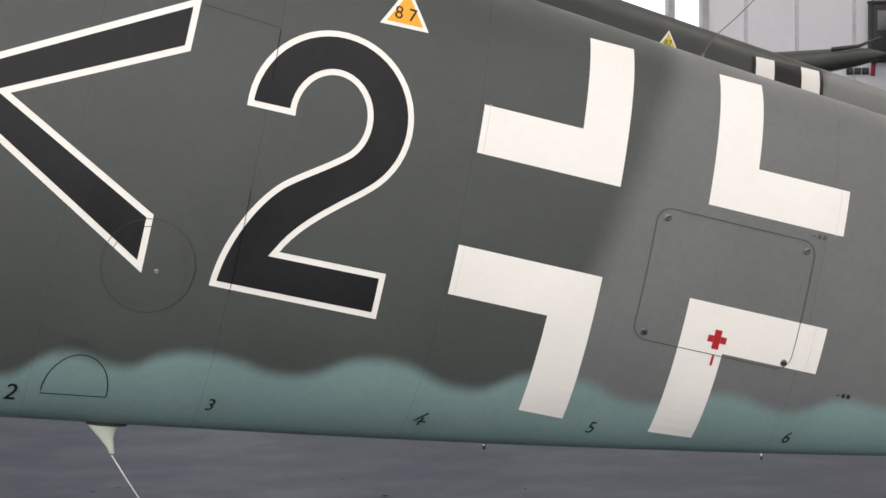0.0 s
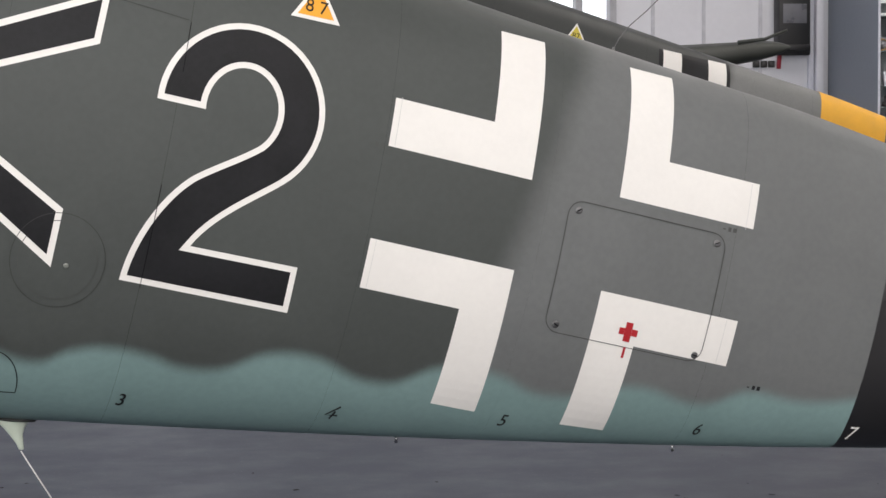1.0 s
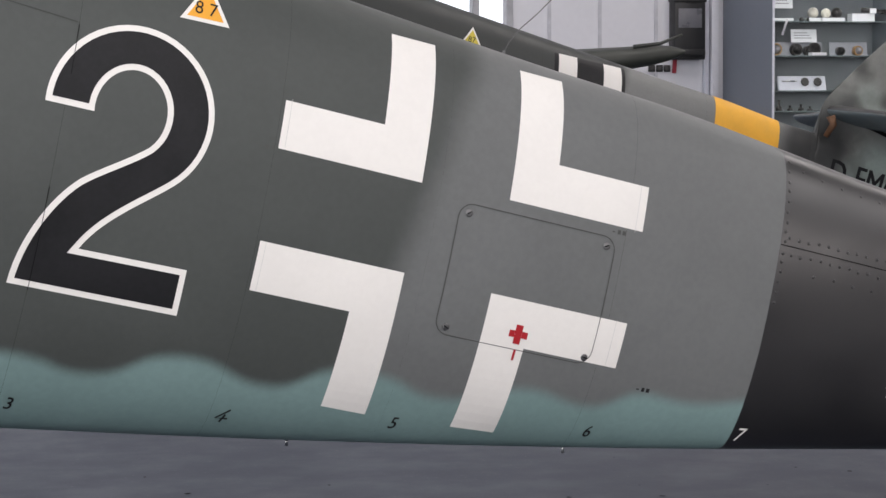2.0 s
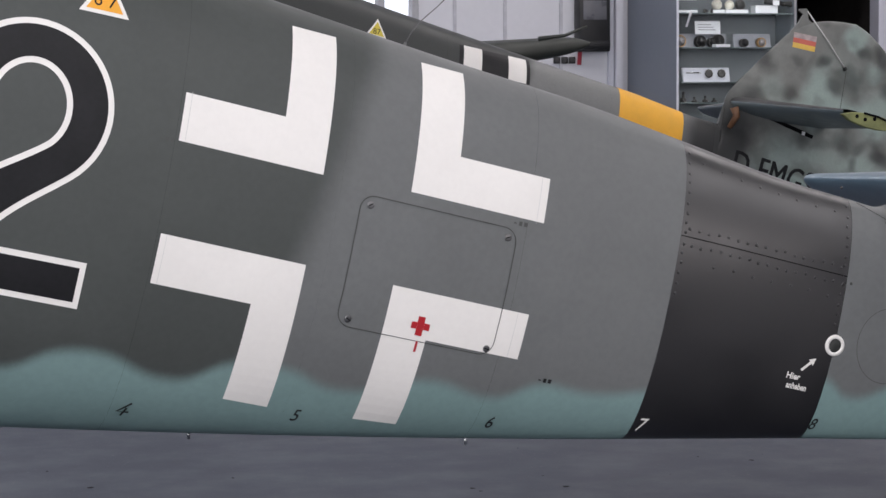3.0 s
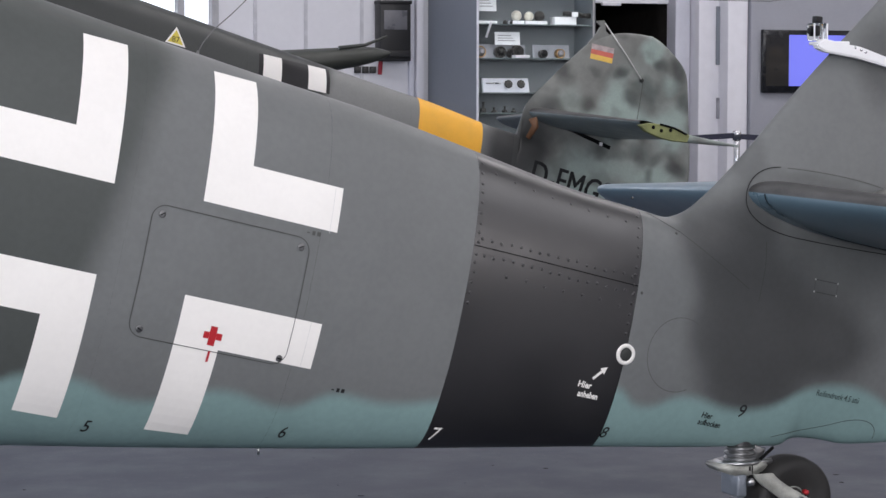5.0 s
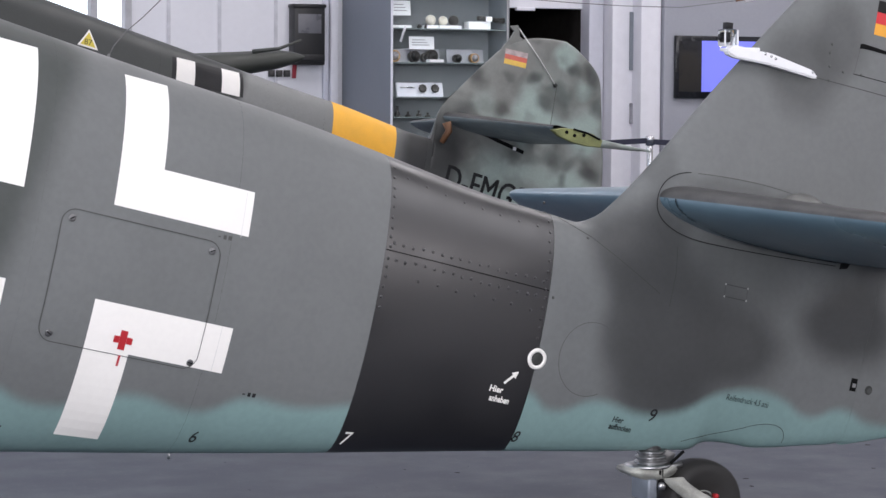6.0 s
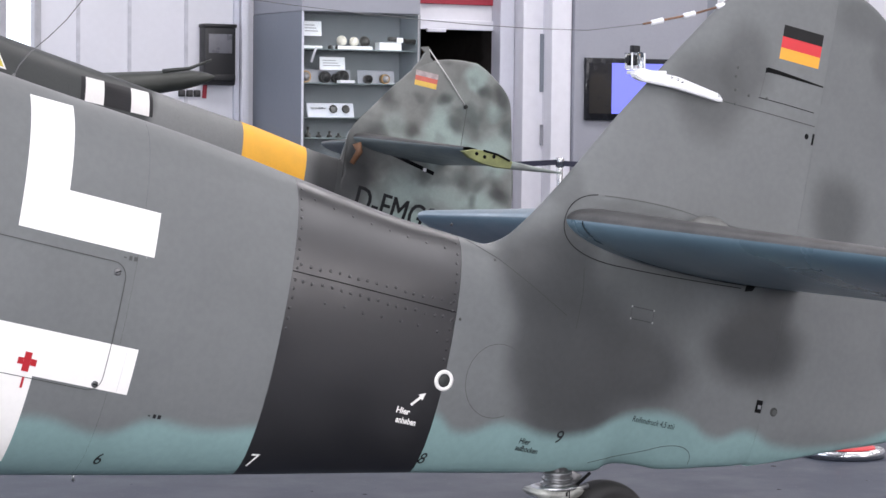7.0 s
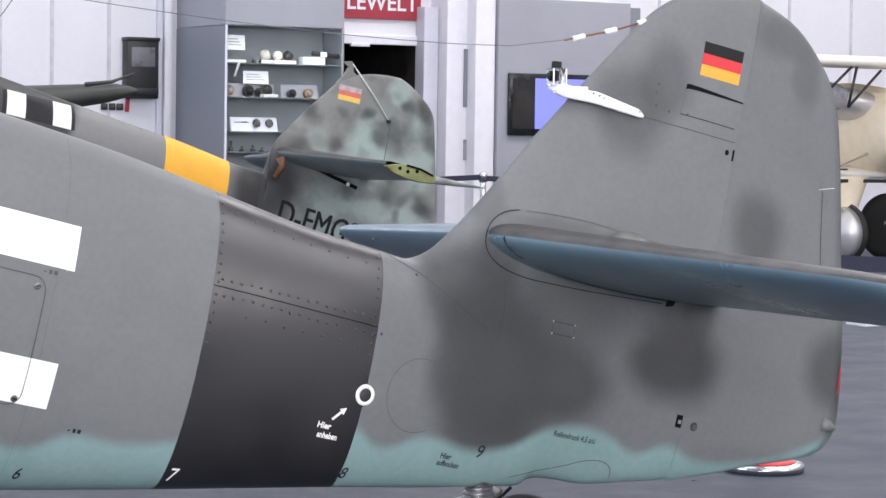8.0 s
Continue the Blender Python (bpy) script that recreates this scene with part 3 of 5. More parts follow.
angles = [
    [(1.093, 0.089), (1.447, 0.089), (1.447, 0.413), (1.335, 0.413), (1.335, 0.199), (1.093, 0.199)],
    [(1.671, 0.098), (2.027, 0.098), (2.027, 0.206), (1.784, 0.206), (1.784, 0.407), (1.671, 0.407)],
    [(1.447, -0.122), (1.093, -0.122), (1.093, -0.236), (1.337, -0.236), (1.337, -0.468), (1.45, -0.468)],
    [(1.671, -0.124), (2.036, -0.124), (2.036, -0.236), (1.786, -0.236), (1.786, -0.452), (1.671, -0.458)],
]
for loop in angles:
    mark("cross_angle", [leaned(loop)], L1, WHITE_MARK, near, "white painted angle of an open cross")

# equipment hatch: a rounded cover with a dark joint and four slotted fasteners


def rounded(u0, n0, u1, n1, r, steps=6):
    out = []
    for cx, cy, a in ((u1 - r, n1 - r, 0), (u0 + r, n1 - r, 90), (u0 + r, n0 + r, 180), (u1 - r, n0 + r, 270)):
        out += arc(cx, cy, r, r, a, a + 90, steps)
    return out


def closed_strip(loop, width):
    return strip(loop + loop[:2], width)


hatch = leaned(rounded(1.55, -0.242, 1.962, 0.068, 0.035))
hatch_part = part("hatch", laid(flat(*closed_strip(hatch, 0.0017)), 0.0024), LINE_GREY, near, "closed equipment hatch with dark joint")
for u, n in ((1.575, 0.046), (1.939, 0.034), (1.946, -0.237), (1.578, -0.224)):
    p = skin(u, n, 0.0026)
    d = (skin(u, n, 0.01) - skin(u, n)).normalized()
    m = Matrix.Translation(p) @ d.to_track_quat("Z", "Y").to_matrix().to_4x4()
    screw = part("fastener", lathe([(0.0085, -0.001), (0.0085, 0.0006), (0.0068, 0.0012), (0.0001, 0.0013)], 20, m), DARK_STEEL, hatch_part, "slotted steel fastener")
    part("slot", moved(box(-0.0065, -0.0012, 0.0008, 0.0065, 0.0012, 0.0018), m @ pose(0, 0, 0, 0, 0, random.uniform(-50, 50))), DARK_GAP, hatch_part, "", False)

# first-aid cross and tick
mark("red_cross", [[(1.7535, -0.188), (1.7715, -0.189), (1.7715, -0.235), (1.7535, -0.234)], [(1.739, -0.203), (1.7533, -0.203), (1.7533, -0.219), (1.739, -0.219)], [(1.7717, -0.203), (1.787, -0.204), (1.787, -0.220), (1.7717, -0.219)]], L3, RED_MARK, near, "small red first-aid cross")
mark("red_tick", [rect(1.761, -0.274, 1.767, -0.248)], L3 + 0.0005, RED_MARK, near)

# joints that show through the white paint
for u in (1.107, 2.006):
    mark("joint_line", [leaned(rect(u, 0.093, u + 0.0012, 0.203))], L2, PALE_WIRE, near)
    mark("joint_line", [leaned(rect(u, -0.234, u + 0.0012, -0.124))], L2, PALE_WIRE, near)

# octane triangle
tri = [(0.824, 0.345), (0.940, 0.345), (0.884, 0.442)]
tri_part = mark("fuel_triangle", [tri], L1, WHITE_MARK, near, "orange fuel grade triangle with white border")
mark("triangle_fill", [inset(tri, 0.0085)], L2, TRI_ORANGE, tri_part)
written("8 7", 0.882, 0.375, 0.042, BLACK_MARK, tri_part, "triangle_number", 0.0, -1.8, lift=L3)

# frame numbers along the keel
for text, u, n, s in (("2", 0.181, -0.627, 0.068), ("3", 0.626, -0.577, 0.05), ("5", 1.526, -0.476, 0.05), ("6", 2.022, -0.418, 0.05), ("8", 2.907, -0.285, 0.05), ("9", 3.292, -0.166, 0.058)):
    written(text, u, n, s * 0.86, BLACK_MARK, near, "frame_number", 0.22, 4, 0.0003, 1.0)
four = [[(0.30, 0.5), (-0.42, -0.2), (0.45, -0.2)], [(0.14, 0.12), (0.04, -0.5)]]
mark("frame_number", [q for line in four for q in strip([(1.117 + 0.034 * (a + 0.22 * b), -0.524 + 0.034 * b + 0.0024 * a) for a, b in line], 0.0048)], 0.0016, BLACK_MARK, near)
written("7", 2.428, -0.362, 0.05, WHITE_MARK, near, "frame_number", 0.22, 4, 0.0003, 1.0, label="white stencilled frame number")

# stencils
written("Hier", 2.804, -0.170, 0.0225, WHITE_MARK, near, "stencil", 0.0, -2, 0.0007, label="white stencilled lifting note")
written("anheben", 2.821, -0.195, 0.0225, WHITE_MARK, near, "stencil", 0.0, -2, 0.0007, 0.8, label="white stencilled lifting note")
written("Hier", 3.193, -0.193, 0.022, BLACK_MARK, near, "stencil", 0.1, -1, 0.0004, 0.85)
written("aufbocken", 3.208, -0.213, 0.022, BLACK_MARK, near, "stencil", 0.1, -1, 0.0004, 0.8)
written("Reifendruck 4,5 atü", 3.584, -0.080, 0.0235, BLACK_MARK, near, "stencil", 0.15, -0.5, stretch=0.78)
for u, n in ((1.966, 0.072), (2.125, -0.29), (1.066, 0.101)):
    mark("stencil_bar", [rect(u - 0.004, n - 0.005, u + 0.004, n + 0.005), rect(u + 0.009, n - 0.005, u + 0.018, n + 0.005), rect(u - 0.018, n - 0.002, u - 0.011, n + 0.001)], L2, BLACK_MARK if u > 1.97 else FAINT, near)
mark("stencil_bar", [rect(0.272 + i * 0.012, -0.487, 0.281 + i * 0.012, -0.474) for i in range(6)], L2, FAINT, near)
mark("lift_arrow", [[(2.8195, -0.1485), (2.8245, -0.1535), (2.8465, -0.1305), (2.8415, -0.1255)], [(2.8365, -0.1210), (2.8515, -0.1355), (2.8570, -0.1150)]], L2, WHITE_MARK, near, "white arrow pointing at the lifting tube")

# lifting tube with white ring
c = skin(2.901, -0.074)
d = (skin(2.901, -0.074, 0.01) - skin(2.901, -0.074)).normalized()
m = Matrix.Translation(c) @ d.to_track_quat("Z", "Y").to_matrix().to_4x4()
tube_ring = part("lifting_tube", lathe([(0.017, -0.004), (0.018, 0.0035), (0.027, 0.0035), (0.0285, -0.004)], 40, m, False), WHITE_MARK, near, "white-ringed lifting tube")
part("tube_bore", lathe([(0.0178, -0.0), (0.0178, 0.0015), (0.0001, 0.0012)], 32, m, False), LINE_GREY, tube_ring)

# joints, covers and other lines on the skin
mark("joint_line", [rect(0.6035, 0.17, 0.6050, 0.28)], L3 + 0.0006, DARK_GAP, near)
mark("joint_line", [rect(0.6035, -0.31, 0.6050, -0.08)], L3 + 0.0006, DARK_GAP, near)


def joint(points, width=0.0022, material=LINE_GREY, lift=0.0006, name="joint_line"):
    return part(name, laid(flat(*strip(points, width)), lift), material, near, "", False)


bore = closed_strip(arc(0.417, -0.284, 0.103, 0.104, 0, 345, 40), 0.0015)
inner_bore = closed_strip(arc(0.417, -0.284, 0.086, 0.087, 0, 345, 40), 0.0016)
cover = part("round_cover", laid(flat(*bore), 0.0024), LINE_GREY, near, "round painted-over access cover", False)
part("cover_lip", laid(flat(*inner_bore), 0.0012), FAINT, cover, "", False)
c = skin(0.437, -0.293, 0.001)
d = (skin(0.437, -0.293, 0.01) - skin(0.437, -0.293)).normalized()
part("cover_screw", lathe([(0.006, -0.001), (0.006, 0.001), (0.003, 0.0016)], 14, Matrix.Translation(c) @ d.to_track_quat("Z", "Y").to_matrix().to_4x4()), GREY_GREEN, near)
half_round = [(u, n + 0.11 * (u - 0.32)) for u, n in arc(0.32, -0.602, 0.073, 0.093, -4, 184, 26)]
part("step_cover", laid(flat(*closed_strip(half_round, 0.0022)), 0.0008), DARK_GAP, near, "half-round retractable step cover", False)
joint([(2.409, 0.1235), (2.55, 0.119), (2.7, 0.113), (2.899, 0.105)], 0.0024, DARK_GAP, 0.0012)
joint([(2.925, 0.299), (3.019, 0.266), (3.160, 0.196), (3.237, 0.157)], 0.0020, LINE_GREY)
joint([(3.281, 0.314), (3.279, 0.22), (3.272, 0.128)], 0.0016, LINE_GREY)
joint([(-0.2, 0.355), (0.2, 0.32), (0.6, 0.285)], 0.0018)
round_seam = arc(3.06, -0.05, 0.095, 0.098, 60, 300, 30)
joint(round_seam, 0.0016, FAINT)
# tailplane root fairing: edge of the fillet plate
fairing = bezier((3.83, 0.335), (3.66, 0.325), (3.50, 0.317), (3.40, 0.317), 12) + bezier((3.40, 0.317), (3.28, 0.312), (3.204, 0.34), (3.204, 0.40), 12)
fairing += bezier((3.204, 0.40), (3.204, 0.45), (3.235, 0.485), (3.29, 0.494), 12)
joint(fairing, 0.0022, DARK_GAP, 0.0035)
joint(bezier((3.29, 0.494), (3.38, 0.504), (3.54, 0.514), (3.64, 0.494), 14) + bezier((3.64, 0.494), (3.78, 0.497), (3.82, 0.494), (3.90, 0.489), 6), 0.0020, FAINT, 0.0016)
# cut between the root stub and the tailplane: a section line round its nose and along the underside
rows = []
for y in (0.098, 0.103):
    le, te = 3.205 + 0.17 * y, 3.985 - 0.03 * (y - 0.03) / 1.47
    c, line = te - le, []
    for k in range(31):
        q = (k / 30) ** 2 * 0.72
        th = 0.82 * (0.2969 * math.sqrt(q) - 0.126 * q - 0.3516 * q * q + 0.2843 * q**3 - 0.1015 * q**4)
        line.append(Vector((le + c * q - 0.0015 * (1 - k / 30), -y, 0.412 - 0.05 * q - 0.9 * th * c - 0.0012 - 0.003 * (y > 0.1) * k / 30)))
    rows.append(line)
part("root_gap", grid_mesh(rows), DARK_GAP, near, "", False)
mark("elevator_notch", [[(3.802, 0.326), (3.828, 0.332), (3.838, 0.352), (3.806, 0.352)]], 0.002, DARK_GAP, near)
# blister over the tailplane fitting
bm = bmesh.new()
bmesh.ops.create_uvsphere(bm, u_segments=28, v_segments=16, radius=1.0)
for v in bm.verts:
    x = v.co.x
    v.co = Vector((3.640 + 0.10 * x, -0.085 + 0.04 * v.co.y * (1 - 0.3 * abs(x)), 0.442 - 0.010 * x + 0.064 * v.co.z * (1 - 0.35 * x * x)))
part("hinge_blister", bm, FAIR_PAINT, near, "pale worn blister over the tailplane fitting")
# small hinge cut-out, drain hole, step socket
mark("hinge_slot", [rect(3.916, 0.002, 3.938, 0.038)], 0.001, DARK_GAP, near)
mark("hinge_pin", [rect(3.923, 0.013, 3.935, 0.024)], 0.0016, STEEL, near)
mark("drain_hole", [arc(3.983, 0.013, 0.013, 0.013, 0, 345, 20)], 0.001, LINE_GREY, near)
mark("drain_core", [arc(3.986, 0.012, 0.008, 0.008, 0, 340, 18)], 0.0016, FAINT, near)
part("step_frame", laid(flat(*closed_strip(rect(3.44, 0.186, 3.512, 0.219), 0.0022)), 0.0008), LINE_GREY, near, "", False)
for u, n in ((3.44, 0.219), (3.512, 0.219), (3.44, 0.186), (3.512, 0.186)):
    mark("corner_mark", [rect(u - 0.0022, n - 0.0022, u + 0.0022, n + 0.0022)], 0.0013, FAIR_GREY, near)
# tail wheel fairing edge
joint(bezier((3.405, -0.227), (3.46, -0.197), (3.55, -0.178), (3.617, -0.147), 14) + bezier((3.617, -0.147), (3.68, -0.122), (3.745, -0.122), (3.746, -0.176), 12), 0.0018, LINE_GREY)
# rivets of the band
me = rivet_mesh()
me.materials.append(BLACK_BAND)
spots = []
for n in np.linspace(-0.02, 0.33, 15):
    spots += [(2.419, n), (2.888, n)]
for i in range(17):
    u = 2.43 + 0.45 * i / 16
    spots += [(u, 0.123 - 0.037 * (u - 2.41) + 0.021), (u + 0.012, 0.123 - 0.037 * (u - 2.41) - 0.02)]
    if i % 2 and i > 1:
        spots.append((u, 0.065 - 0.04 * (u - 2.41)))
    if i % 2:
        spots.append((u, smooth(TOP, u) - 0.045))
for u, n in spots:
    u, n = u + random.uniform(-0.002, 0.002), n + random.uniform(-0.003, 0.003)
    d = (skin(u, n, 0.01) - skin(u, n)).normalized()
    r = new("rivet", me)
    r.parent = bays[7]
    r.matrix_local = Matrix.Translation(skin(u, n)) @ d.to_track_quat("Z", "Y").to_matrix().to_4x4()
me2 = rivet_mesh()
me2.materials.append(FAINT)
for u, n in ((3.007, 0.262), (2.915, 0.09), (3.65, 0.905), (3.652, 0.93), (3.70, 0.862), (3.655, 0.868), (3.76, 0.866), (3.66, 0.83), (0.893, 0.09), (0.895, 0.075), (0.888, 0.095)):
    d = (skin(u, n, 0.01) - skin(u, n)).normalized()
    r = new("rivet", me2)
    r.parent = near
    r.matrix_local = Matrix.Translation(skin(u, n)) @ d.to_track_quat("Z", "Y").to_matrix().to_4x4()

# fin: flag, slot, lines
flag = mark("flag", [rect(3.777, 1.050, 3.911, 1.083)], L1, FLAG_BLACK, fin, "black, red and gold flag")
mark("flag_stripe", [rect(3.777, 1.018, 3.911, 1.050)], L1, FLAG_RED, flag)
mark("flag_stripe", [rect(3.777, 0.986, 3.911, 1.018)], L1, FLAG_GOLD, flag)
mark("trim_slot", [[(3.740, 0.950), (3.748, 0.953), (3.78, 0.952), (3.94, 0.942), (3.938, 0.938), (3.78, 0.940), (3.75, 0.939), (3.740, 0.936)]], 0.001, DARK_GAP, fin)
joint([(3.733, 0.864), (3.83, 0.864), (3.925, 0.862)], 0.0022, DARK_GAP)
joint([(3.62, 0.828), (3.78, 0.827), (3.935, 0.825)], 0.0022, LINE_GREY)
joint([(3.742, 0.940), (3.735, 0.864)], 0.0012, FAINT)
mark("hinge_slot", [arc(3.914, 0.792, 0.007, 0.008, 0, 340, 14)], 0.001, DARK_GAP, fin)
mark("hinge_slot", [rect(3.933, 0.772, 3.940, 0.804)], 0.001, DARK_GAP, fin)
joint([(4.343, 0.780), (4.297, 0.767), (4.283, 0.763)], 0.0022, PALE_WIRE)
joint([(4.285, 0.785), (4.290, 0.762)], 0.0012, LINE_GREY)
joint([(4.303, 0.756), (4.304, 0.722), (4.322, 0.724), (4.320, 0.758)], 0.001, FAINT)
joint([(4.372, 0.40), (4.349, 0.501), (4.324, 0.615), (4.296, 0.762)], 0.003, LINE_GREY)
mark("tail_light_lens", [[(4.495, 0.19), (4.501, 0.19), (4.494, 0.27), (4.489, 0.27)]], 0.001, RED_MARK, rudder)
part("tail_light", lathe([(0.022, -0.03), (0.018, 0.0), (0.009, 0.018), (0.007, 0.023), (0.0005, 0.025)], 20, pose(4.492, 0, 0.092, 0, 95, 0)), CAMO, rudder, "small tail lamp fairing")

# antenna: fin stub, wire with three insulators
stub = part("antenna_stub", box(3.61, -0.004, 1.098, 3.69, 0.004, 1.112, 0.002), LINE_GREY, near)
a0, a1 = Vector((3.60, 0, 1.100)), Vector((3.345, 0, 0.981))
part("antenna_lead", tube([a0, a0.lerp(a1, 0.4) + Vector((0, 0, -0.006)), a1], 0.003), RUST, near, "brown antenna lead")
for t in (0.06, 0.45, 0.83):
    p = a0.lerp(a1, t)
    d = (a1 - a0).normalized()
    m = Matrix.Translation(p + Vector((0, 0, -0.005 * math.sin(math.pi * t)))) @ d.to_track_quat("Z", "Y").to_matrix().to_4x4()
    part("insulator", lathe([(0.004, -0.02), (0.008, -0.017), (0.0075, 0.0), (0.008, 0.017), (0.004, 0.02)], 14, m), WHITE_PLASTIC, near, "white ceramic egg insulator")
wire = [a1.lerp(Vector((-0.6, 0, 0.66)), i / 24) + Vector((0, 0, -0.15 * math.sin(math.pi * i / 24) ** 0.6 * (1 - 0.3 * i / 24))) for i in range(25)]
part("antenna_wire", tube(wire, 0.0011, 6), WIRE, near)
lead = [(1.655, 0, 0.444), (1.664, 0, 0.474), (1.685, 0, 0.512), (1.72, 0, 0.556), (1.755, 0, 0.607), (1.785, 0, 0.665), (1.80, 0, 0.70)]
part("lead_in_wire", tube(lead, 0.0013, 6), WIRE, near)
part("lead_in_socket", lathe([(0.02, -0.012), (0.017, 0.002), (0.004, 0.004), (0.003, 0.012)], 20, pose(1.655, 0, 0.44, 0, 6, 0)), CAMO, near)

# loop and mast under the hull
upright = Matrix.Translation((0.419, 0, -0.680)) @ pose(0, 0, 0, 0, -AXIS, 0)
rows = []
for drop, shift, wide in ((0.006, 0.0, 0.044), (-0.004, -0.002, 0.040), (-0.012, -0.004, 0.032), (-0.022, -0.003, 0.024), (-0.037, 0.001, 0.0155), (-0.058, 0.009, 0.0085), (-0.072, 0.0125, 0.006), (-0.0735, 0.0127, 0.001)):
    rows.append([upright @ Vector((shift + wide * math.cos(a), 0.45 * wide * math.sin(a), drop)) for a in np.linspace(0, 2 * math.pi, 25)[:-1]])
bm = grid_mesh(rows, True)
bmesh.ops.recalc_face_normals(bm, faces=bm.faces)
mast = part("antenna_mast", bm, PALE_FIT, near, "pale green antenna foot under the hull")
part("mast_foot", lathe([(0.047, -0.006), (0.048, -0.001), (0.046, 0.004)], 24, pose(0.419, 0, -0.678, 0, -6.7, 0) @ Matrix.Diagonal((1.0, 0.6, 1.0, 1.0))), LINE_GREY, mast)
part("whip", tube([(0.446, 0, -0.752), (0.487, 0, -0.797), (0.625, 0, -0.943)], 0.0017), PALE_WIRE, mast)
for u in (1.31, 2.0):
    part("drain_pipe", tube([(u, -0.01, smooth(BOTTOM, u) + 0.006), (u + 0.004, -0.01, smooth(BOTTOM, u) - 0.014)], 0.004), STEEL, near)

# action camera on a white bracket at the fin
arm_loop = [(u - 0.018 - 0.010 * (3.632 - u) / 0.29, n - 0.004 - 0.008 * (u - 3.343) / 0.29) for u, n in ((3.343, 0.842), (3.362, 0.860), (3.43, 0.862), (3.47, 0.866), (3.50, 0.864), (3.612, 0.854), (3.632, 0.838), (3.62, 0.833), (3.47, 0.834), (3.37, 0.826), (3.345, 0.832))]
bm = bmesh.new()
f = bm.faces.new([bm.verts.new((u, -0.060, n)) for u, n in arm_loop])
ext = bmesh.ops.extrude_face_region(bm, geom=[f])
bmesh.ops.translate(bm, vec=(0, 0.03, 0), verts=[v for v in ext["geom"] if isinstance(v, bmesh.types.BMVert)])
bmesh.ops.recalc_face_normals(bm, faces=bm.faces)
bmesh.ops.bevel(bm, geom=bm.edges[:], offset=0.004, segments=2, affect="EDGES")
bracket = part("camera_bracket", bm, WHITE_PLASTIC, near, "white screwed camera bracket", False)
for u, n in ((3.45, 0.858), (3.47, 0.856), (3.485, 0.853), (3.61, 0.843)):
    part("screw", lathe([(0.004, 0), (0.003, 0.002)], 10, pose(u - 0.018, -0.060, n - 0.006, 90, 0, 0)), STEEL, bracket)
stand = Matrix.Translation((3.345, 0, 0.853)) @ pose(0, 0, 0, 0, -AXIS, 0)
part("mount_foot", moved(box(-0.012, -0.05, -0.012, 0.075, 0.02, -0.002, 0.003), stand), WHITE_PLASTIC, bracket)
part("camera_body", moved(box(-0.015, -0.014, 0.012, 0.003, 0.014, 0.040, 0.003), stand), BLACK_MARK, bracket, "small black action camera")
part("camera_housing", moved(box(-0.019, -0.022, 0.0, 0.020, 0.022, 0.048, 0.006), stand), CLEAR, bracket, "clear plastic camera housing")
for x in (-0.0195, 0.0205):
    part("housing_edge", moved(box(x - 0.002, -0.0235, 0.002, x + 0.002, -0.0195, 0.046, 0.001), stand), WHITE_PLASTIC, bracket)
part("housing_lens", lathe([(0.009, 0.0), (0.009, 0.005), (0.007, 0.006)], 20, stand @ pose(-0.0195, 0, 0.026, 0, -90, 0)), BLACK_MARK, bracket)
part("latch", moved(box(-0.012, -0.011, 0.048, 0.009, 0.011, 0.066, 0.002), stand @ pose(0, 0, 0, 0, 4, 0)), BLACK_MARK, bracket, "black housing latch")

# ---- the far fighter ----
FAR_SHIFT = Matrix.Translation((4.74, 11.2, 0.072))
near_top, near_crest, near_trail = TOP, CREST, TRAIL
TOP = [(u, n - 0.085) for u, n in near_top]
CREST = [(2.9, 0.221), (2.958, 0.235), (2.972, 0.441), (3.12, 0.671), (3.293, 0.905), (3.40, 1.035), (3.49, 1.11), (3.65, 1.175), (3.80, 1.205), (3.94, 1.215)]
TRAIL = near_trail[:-4] + [(1.06, 4.245), (1.13, 4.14), (1.185, 4.04), (1.215, 3.95)]
far, far_bays, far_fin, far_rudder = fighter("fighter_aircraft", FAR_SHIFT @ NEAR, FAR_CAMO, None, FAR_TAIL, "mottled grey fighter with yellow tail band behind a barrier", BLUE_FAR, 0.118, True)


for ob in far.children:
    if ob.name.startswith("tailplane"):
        ob.location.x = -0.10


def band_ring(u0, u1, lift):
    bm = grid_mesh([ring(u0 + (u1 - u0) * i / 10, 64, -lift) for i in range(11)], True)
    bmesh.ops.recalc_face_normals(bm, faces=bm.faces)
    return bm


part("yellow_band", band_ring(2.06, 2.625, 0.002), YELLOW, far, "yellow painted tail band")
far_cross = part("far_cross", laid(flat(rect(0.70, 0.18, 1.285, 0.36)), 0.002), BLACK_MARK, far, "black and white cross on the hull", False)
for u0, u1 in ((0.735, 0.885), (1.105, 1.255)):
    part("white_bar", laid(flat(rect(u0, 0.18, u1, 0.36)), 0.004), WHITE_MARK, far_cross, "", False)
ftri = [(-0.04, 0.28), (0.12, 0.27), (0.045, 0.41)]
ft = part("fuel_triangle", laid(flat(ftri), 0.002), WHITE_MARK, far, "yellow fuel grade triangle", False)
part("triangle_fill", laid(flat(inset(ftri, 0.012)), 0.003), plain("yellow_triangle", (0.62, 0.50, 0.06), 0.5), ft, "", False)
part("triangle_number", laid(moved(lettering("87", 0.06), Matrix.Translation((0.04, 0.312, 0))), 0.004), BLACK_MARK, ft, "", False)
f2 = part("flag", laid(flat(rect(3.43, 1.003, 3.62, 1.045)), 0.002), plain("faded_flag_dark", (0.42, 0.34, 0.33), 0.5, vary=0.3, scale=20), far_fin, "faded black, red and gold flag", False)
